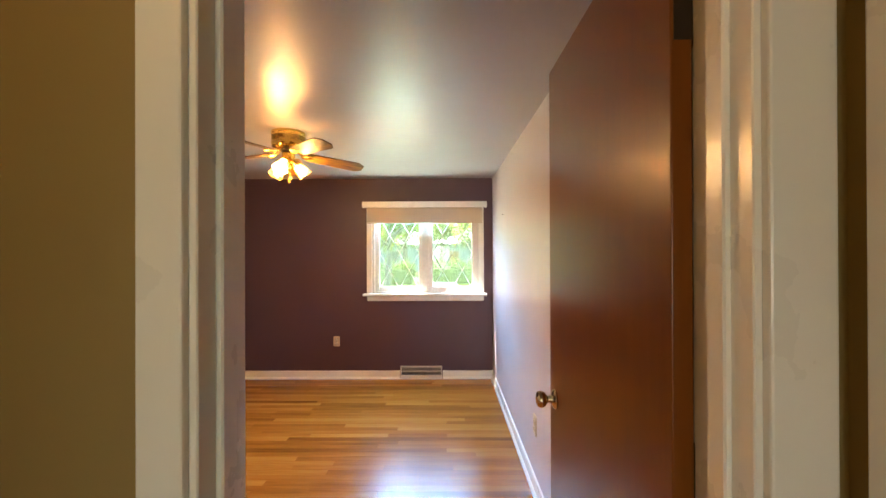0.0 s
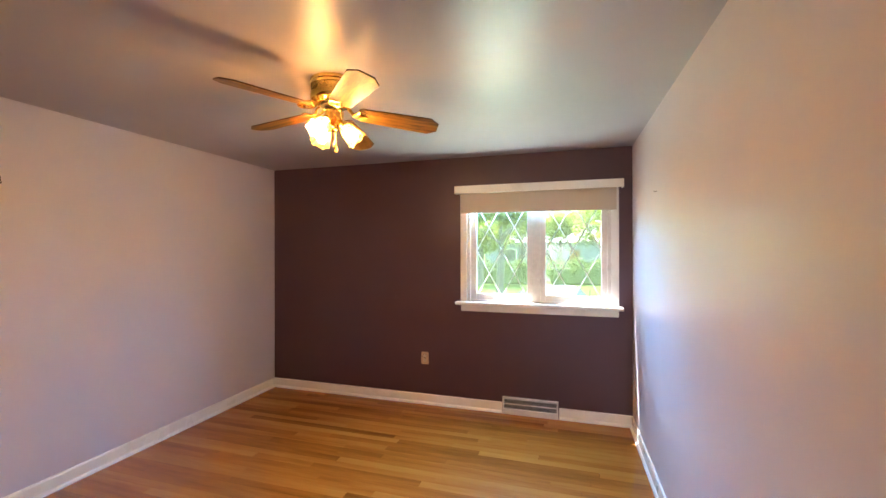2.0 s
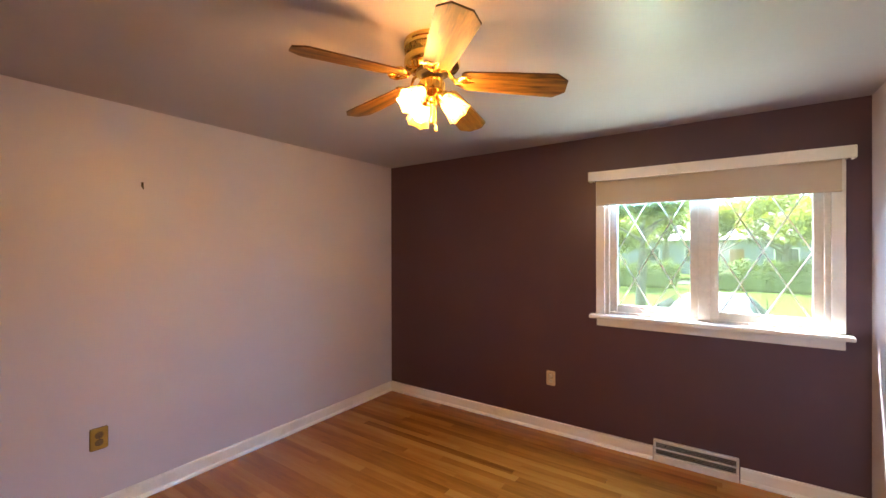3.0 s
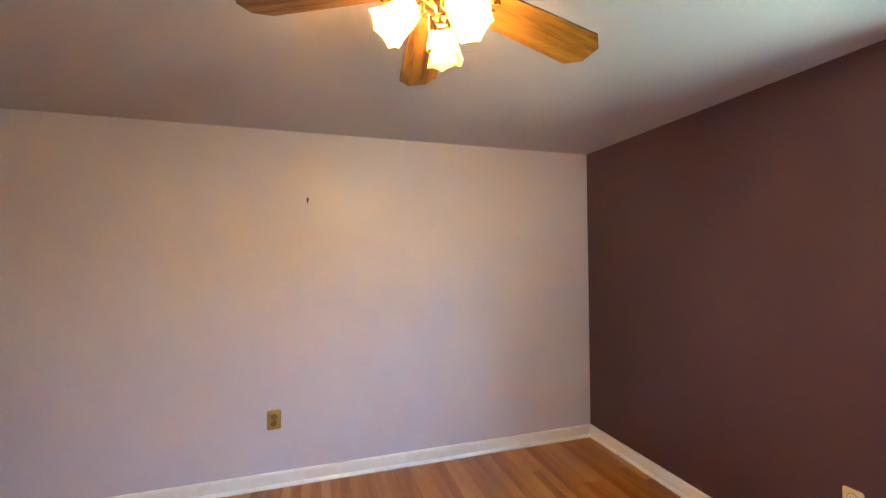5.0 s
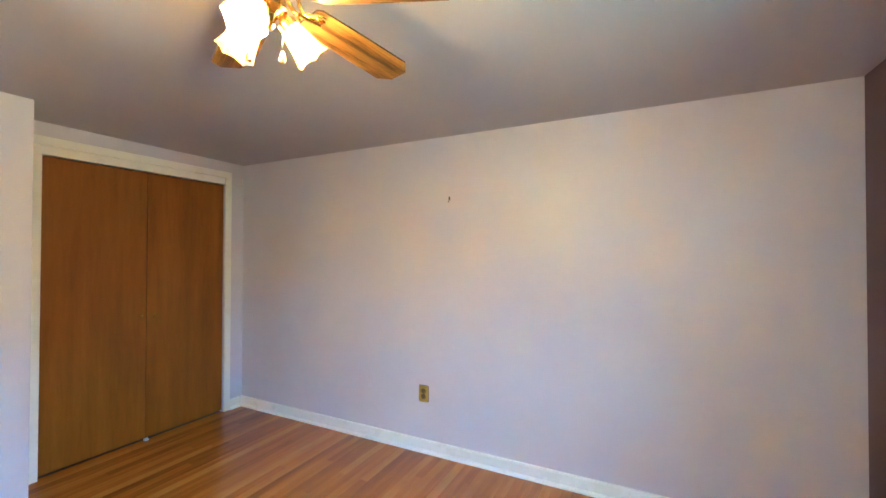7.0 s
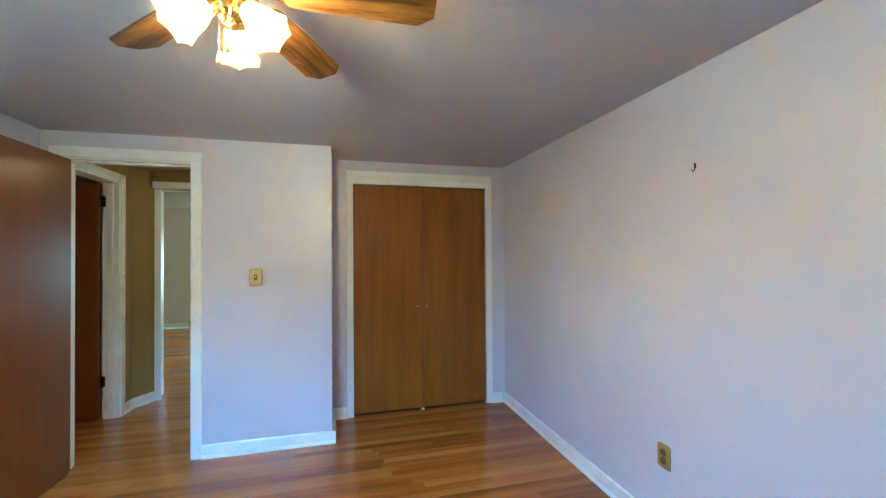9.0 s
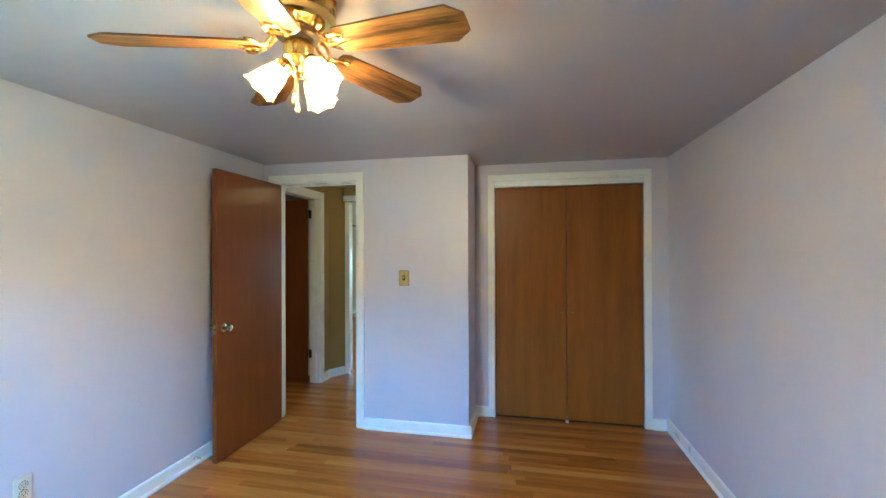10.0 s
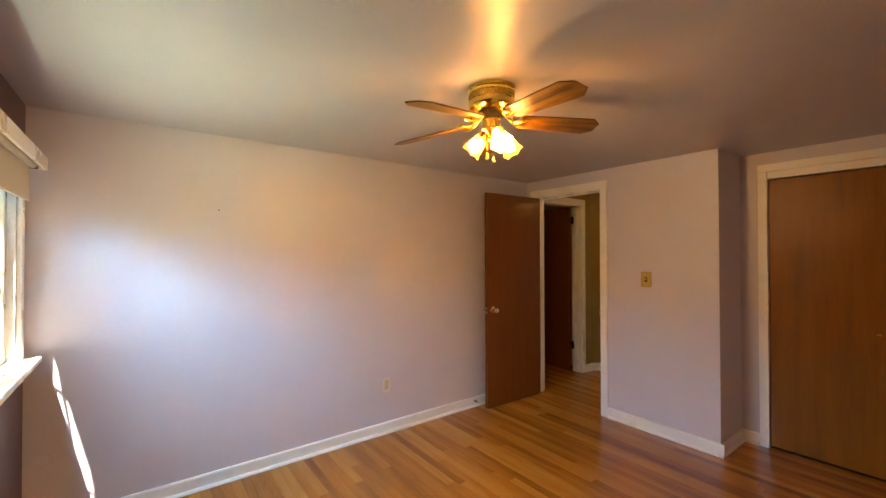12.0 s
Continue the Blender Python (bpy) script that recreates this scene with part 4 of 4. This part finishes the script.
e = empty("sheer_curtain", pose(0, BY, 0))
part("panel", drape(1.47, 1.80, 0.36, 1.98, 0.06, 6, 0.014), SHEER, e, "", True)
part("panel", drape(-1.08, -0.72, 0.36, 1.98, 0.06, 6, 0.014), SHEER, e, "", True)
part("swag", drape(-1.08, 1.80, 1.78, 2.00, 0.085, 14, 0.016, -0.0), SHEER, e, "gathered sheer valance", True)
part("rod", tube([(-1.14, 0.06, 2.0), (1.86, 0.06, 2.0)], 0.009, 10), BRASS_DULL, e, "", True)
tagged(e, "white sheer curtains with a gathered valance at the far room window", "curtain")
e = empty("curtain_rod", pose(0, BY, 0))
part("rod", tube([(2.66, 0.07, 2.05), (3.4, 0.07, 2.05)], 0.009, 10), DARK_METAL, e, "", True)
part("finial", turned(lathe([(0, -0.02), (0.012, -0.016), (0.022, 0), (0.012, 0.016), (0, 0.02)], 14), Matrix.Translation((2.65, 0.07, 2.05))), DARK_METAL, e, "", True)
part("bracket", boxes(((2.72, 0, 2.03), (2.735, 0.075, 2.06))), DARK_METAL, e)
tagged(e, "dark metal curtain rod in the far room", "curtain rod")
e = empty("floor_register", pose(1.25, BY, 0))
part("frame", boxes(((-0.20, 0, 0.03), (0.20, 0.028, 0.15)), bevel=0.004), WHITE_METAL, e)
part("grille", boxes(((-0.18, 0.028, 0.06), (0.18, 0.030, 0.08)), ((-0.18, 0.028, 0.10), (0.18, 0.030, 0.12))), DARK, e)
tagged(e, "cream air register under the far room window", "air vent")

# ---- outside ----
GZ = -0.9
structure("ground", boxes(((-400, YF + 0.12, GZ - 0.2), (400, 600, GZ))), GRASS, "bright green lawn outside the window", "lawn")
structure("ground_behind", boxes(((-400, -600, GZ - 0.2), (400, YF + 0.12, GZ - 0.01))), GRASS, "lawn on the other side of the house", "lawn")
structure("road", boxes(((-80, 31.5, GZ - 0.1), (80, 35.0, GZ + 0.02))), ASPHALT, "asphalt street beyond the hedge", "road")
# Out of view; added so that its edge limits the sun at the window.
structure("eave", boxes(((XL - 1.0, YF + 0.11, 2.785), (XR + 1.0, 5.505, 2.80)), bevel=0.004), TRIM, "unseen white eave added above the window to trim the sun", "eave")
# Unseen slab, added to stop the sun that would enter the left pane.
structure("sun_blocker", boxes(((XL - 1.0, 5.508, 2.785), (-0.20, 5.600, 2.80)), bevel=0.004), TRIM, "unseen white slab added to keep sun off the left pane", "porch roof")
structure("house_roof", boxes(((-5.0, -6.0, 2.9), (6.0, YF + 0.12, 3.05))), ROOF, "roof over the rooms", "roof")


def leaves(name, center, radii, count, size, mat, parent, seed, hollow=0.35):
    rnd = random.Random(seed)
    vs, fs = [], []
    for _ in range(count):
        d = Vector((rnd.gauss(0, 1), rnd.gauss(0, 1), rnd.gauss(0, 1))).normalized()
        r = hollow + (1 - hollow) * rnd.random() ** 0.5
        wob = 0.75 + 0.5 * noise.noise(d * 2.2 + Vector((seed, 0, 0)))
        p = Vector(center) + Vector((d.x * radii[0], d.y * radii[1], d.z * radii[2])) * r * wob
        q = Euler((rnd.uniform(-1, 1), rnd.uniform(-1, 1), rnd.uniform(0, 6.28))).to_matrix()
        s = size * rnd.uniform(0.6, 1.3)
        k = len(vs)
        for a, b, c in ((-s, 0, 0), (-0.2 * s, -0.5 * s, 0.1 * s), (s, 0, 0), (0.2 * s, 0.5 * s, 0.12 * s)):
            vs.append(p + q @ Vector((a, b, c)))
        fs += [(k, k + 1, k + 2), (k, k + 2, k + 3)]
    me = bpy.data.meshes.new(name)
    me.from_pydata([tuple(v) for v in vs], [], fs)
    me.materials.append(mat)
    ob = new(name, me)
    ob.parent = parent
    return ob


def tree(x, y, trunk_h, r, crown_z, crown_r, seed, count=2600):
    e = empty("tree", pose(x, y, GZ))
    rnd = random.Random(seed)
    bm = tube([(0, 0, -0.1), (0.03, 0.0, trunk_h * 0.35), (0.08, 0.03, trunk_h * 0.7), (0.05, 0, trunk_h)], [r * 1.25, r, r * 0.85, r * 0.6], 12)
    for k in range(6):
        a = rnd.uniform(0, 6.28)
        z = trunk_h * rnd.uniform(0.6, 0.98)
        ln = crown_r * rnd.uniform(0.5, 0.8)
        join_bm(bm, tube([(0.05, 0, z), (ln * 0.5 * math.cos(a), ln * 0.5 * math.sin(a), z + ln * 0.35), (ln * math.cos(a), ln * math.sin(a), z + ln * 0.6)], [r * 0.4, r * 0.25, r * 0.08], 7))
    part("trunk", bm, BARK, e, "", True)
    for k in range(5):
        c = (rnd.uniform(-0.55, 0.55) * crown_r, rnd.uniform(-0.55, 0.55) * crown_r, crown_z + rnd.uniform(-0.35, 0.5) * crown_r)
        leaves("crown", c, (crown_r * 0.62, crown_r * 0.62, crown_r * 0.5), count // 5, 0.16, LEAF_A, e, seed * 7 + k)
    return tagged(e, "leafy green deciduous tree on the lawn", "tree", "trees outside")


tree(-1.6, 15.5, 3.0, 0.14, 3.6, 1.7, 3, 3000)
tree(3.2, 30.0, 3.2, 0.22, 4.2, 2.6, 5, 3000)
tree(0.2, 33.0, 3.0, 0.2, 3.6, 2.3, 23, 2600)
tree(6.4, 27.5, 3.0, 0.2, 3.4, 2.2, 27, 2400)
tree(-4.6, 27.0, 3.0, 0.2, 3.3, 2.2, 29, 2400)
tree(-7.5, 32.0, 3.4, 0.22, 4.2, 2.8, 8, 2600)
tree(-3.2, 38.0, 3.8, 0.25, 4.8, 3.2, 11, 3000)
tree(9.5, 36.0, 3.8, 0.25, 4.8, 3.2, 14, 2600)
tree(0.6, -24.0, 3.6, 0.22, 3.4, 2.6, 17, 2200)
tree(4.8, -30.0, 3.6, 0.22, 3.4, 2.6, 19, 2200)


woods = empty("far_woods", pose(0, 56, GZ))
for k in range(9):
    x = -20 + 5 * k
    leaves("foliage", (x, 1.5 * math.sin(k * 2.1), 5.0), (4.2, 2.5, 5.2), 1500, 0.34, LEAF_A, woods, 90 + k, 0.2)
tagged(woods, "dense bright green woods behind the houses", "woods", kind="stuff")


def hedge(x0, x1, y, h, seed):
    e = empty("hedge", pose((x0 + x1) / 2, y, GZ))
    w = (x1 - x0) / 2
    part("core", boxes(((-w + 0.2, -0.35, 0), (w - 0.2, 0.35, h * 0.6)), bevel=0.15, seg=2), LEAF_B, e)
    rnd = random.Random(seed)
    n = max(2, int(w * 2 / 1.2))
    for k in range(n):
        leaves("foliage", (-w + (k + 0.5) * 2 * w / n, 0, h * 0.5), (0.9, 0.6, h * 0.56 * rnd.uniform(0.85, 1.15)), 800, 0.12, LEAF_B, e, seed + k, 0.5)
    return tagged(e, "clipped dark green hedge across the street", "hedge", "hedges")


hedge(-9.0, -1.5, 28.5, 1.7, 40)
hedge(-0.5, 8.0, 29.0, 1.8, 60)

house = empty("house", pose(1.5, 44.0, GZ))
part("wall", boxes(((-9, 0, 0), (9, 8, 3.1))), PALE_WALL, house)
bm = bmesh.new()
rv = [bm.verts.new(p) for p in ((-9.6, -0.7, 3.0), (9.6, -0.7, 3.0), (9.6, 8.7, 3.0), (-9.6, 8.7, 3.0), (-9.6, 4, 5.4), (9.6, 4, 5.4))]
for f in ((0, 1, 5, 4), (2, 3, 4, 5), (0, 4, 3), (1, 2, 5), (0, 3, 2, 1)):
    bm.faces.new([rv[i] for i in f])
part("roof", bm, ROOF, house)
for x in (-6.5, -3.0, 3.2, 6.6):
    wn_ob = part("window", boxes(((x - 0.8, -0.05, 1.0), (x + 0.8, -0.003, 2.3)), bevel=0.02), VINYL, house)
    part("pane", boxes(((x - 0.7, -0.07, 1.1), (x + 0.7, -0.053, 2.2))), CAR_GLASS, wn_ob)
part("door", boxes(((-0.5, -0.06, 0.1), (0.5, -0.003, 2.2)), bevel=0.02), DOOR_WOOD, house)
tagged(house, "pale single-storey house across the street", "house")

car = empty("parked_car", pose(0.30, 11.3, GZ, 0, 0, 86))
bm = bmesh.new()
side = [(-2.2, 0.35), (-2.15, 0.75), (-1.35, 0.92), (-0.75, 1.38), (0.75, 1.42), (1.45, 0.98), (2.1, 0.88), (2.2, 0.4)]
la = [bm.verts.new((x, -0.82 + (0.32 if z > 1.2 else 0), z)) for x, z in side]
lb = [bm.verts.new((x, 0.82 - (0.32 if z > 1.2 else 0), z)) for x, z in side]
bm.faces.new(la)
bm.faces.new(lb[::-1])
for k in range(len(side)):
    bm.faces.new((la[k], lb[k], lb[(k + 1) % len(side)], la[(k + 1) % len(side)]))
bmesh.ops.recalc_face_normals(bm, faces=bm.faces)
bmesh.ops.bevel(bm, geom=list(bm.edges), offset=0.06, segments=2, affect="EDGES")
part("body", bm, CAR_PAINT, car, "", True)
for sy in (-1, 1):
    part("side_window", boxes(((-0.95, sy * 0.765, 1.0), (1.05, sy * 0.79, 1.30)), bevel=0.01), CAR_GLASS, car)
for x in (-1.4, 1.4):
    for sy in (-1, 1):
        wh = part("wheel", turned(lathe([(0, -0.1), (0.2, -0.1), (0.31, -0.09), (0.32, 0), (0.31, 0.09), (0.2, 0.1), (0, 0.1)], 24), pose(x, sy * 0.76, 0.32, 90, 0, 0)), RUBBER, car, "", True)
tagged(car, "silver car parked on the grass outside", "car")

# ---- floors ----
ROW = 0.0572
PLANK_T = 0.018
structure("floor", boxes(((XL, YC - 0.6, -0.05), (XR, YF, -PLANK_T))), GAP, "honey oak strip floor with a satin varnish", "floor")
floor_ob = bpy.data.objects["floor"]
structure("hall_floor", boxes(((BX0, BY, -0.05), (BX1, YC - 0.6, -PLANK_T)), ((XN, YC - 0.6, -0.049), (3.0, YH + 0.11, -PLANK_T - 0.001))), GAP, "oak strip floor of the hall and far room", "floor")
hall_ob = bpy.data.objects["hall_floor"]
rf = random.Random(21)
LENGTHS = [0.45, 0.6, 0.75, 0.9, 1.1, 1.3, 1.6, 1.9]
plank_cache = {}


def plank_mesh(ln):
    key = round(ln, 3)
    if key not in plank_cache:
        plank_cache[key] = finish("plank", boxes(((0, 0.0003, -PLANK_T), (ln - 0.0006, ROW - 0.0003, 0))), FLOOR_OAK)
    return plank_cache[key]


def lay(x0, x1, y, put):
    x = x0
    first = True
    while x < x1 - 0.001:
        ln = rf.choice(LENGTHS)
        if first:
            ln *= rf.uniform(0.35, 1.0)
            first = False
        if x1 - x - ln < 0.30:
            ln = x1 - x
        put(x, y, ln)
        x += ln


def put_piece(x, y, ln):
    ob = new("plank", plank_mesh(ln))
    ob.parent = floor_ob
    ob.location = (x, y, 0)


y = YC - 0.02
while y < YF - 0.01:
    if y < YD - 0.04:
        lay(XL + 0.0, XN, y, put_piece)
    else:
        lay(XL, XR, y, put_piece)
    y += ROW

verts, faces = [], []


def put_joined(x, y, ln):
    k = len(verts)
    a, b, c, d = x, x + ln - 0.0006, y + 0.0003, y + ROW - 0.0003
    verts.extend([(a, c, -PLANK_T), (b, c, -PLANK_T), (b, d, -PLANK_T), (a, d, -PLANK_T), (a, c, 0), (b, c, 0), (b, d, 0), (a, d, 0)])
    faces.extend([(k + 4, k + 5, k + 6, k + 7), (k, k + 1, k + 5, k + 4), (k + 1, k + 2, k + 6, k + 5), (k + 2, k + 3, k + 7, k + 6), (k + 3, k, k + 4, k + 7)])


y0 = YC - 0.02
rows_up = int((YD - 0.04 - y0) / ROW) + 1
k = rows_up - 1
while y0 + k * ROW > BY:
    yy = y0 + k * ROW
    if yy > OY - 0.12:
        lay(XN, 3.0, yy, put_joined)
    else:
        lay(BX0, BX1, yy, put_joined)
    k -= 1
me = bpy.data.meshes.new("planks")
me.from_pydata(verts, [], faces)
me.materials.append(FLOOR_OAK_JOINED)
ob = new("planks", me)
ob.parent = hall_ob
tagged(ob, "narrow oak floor strips", kind="stuff")
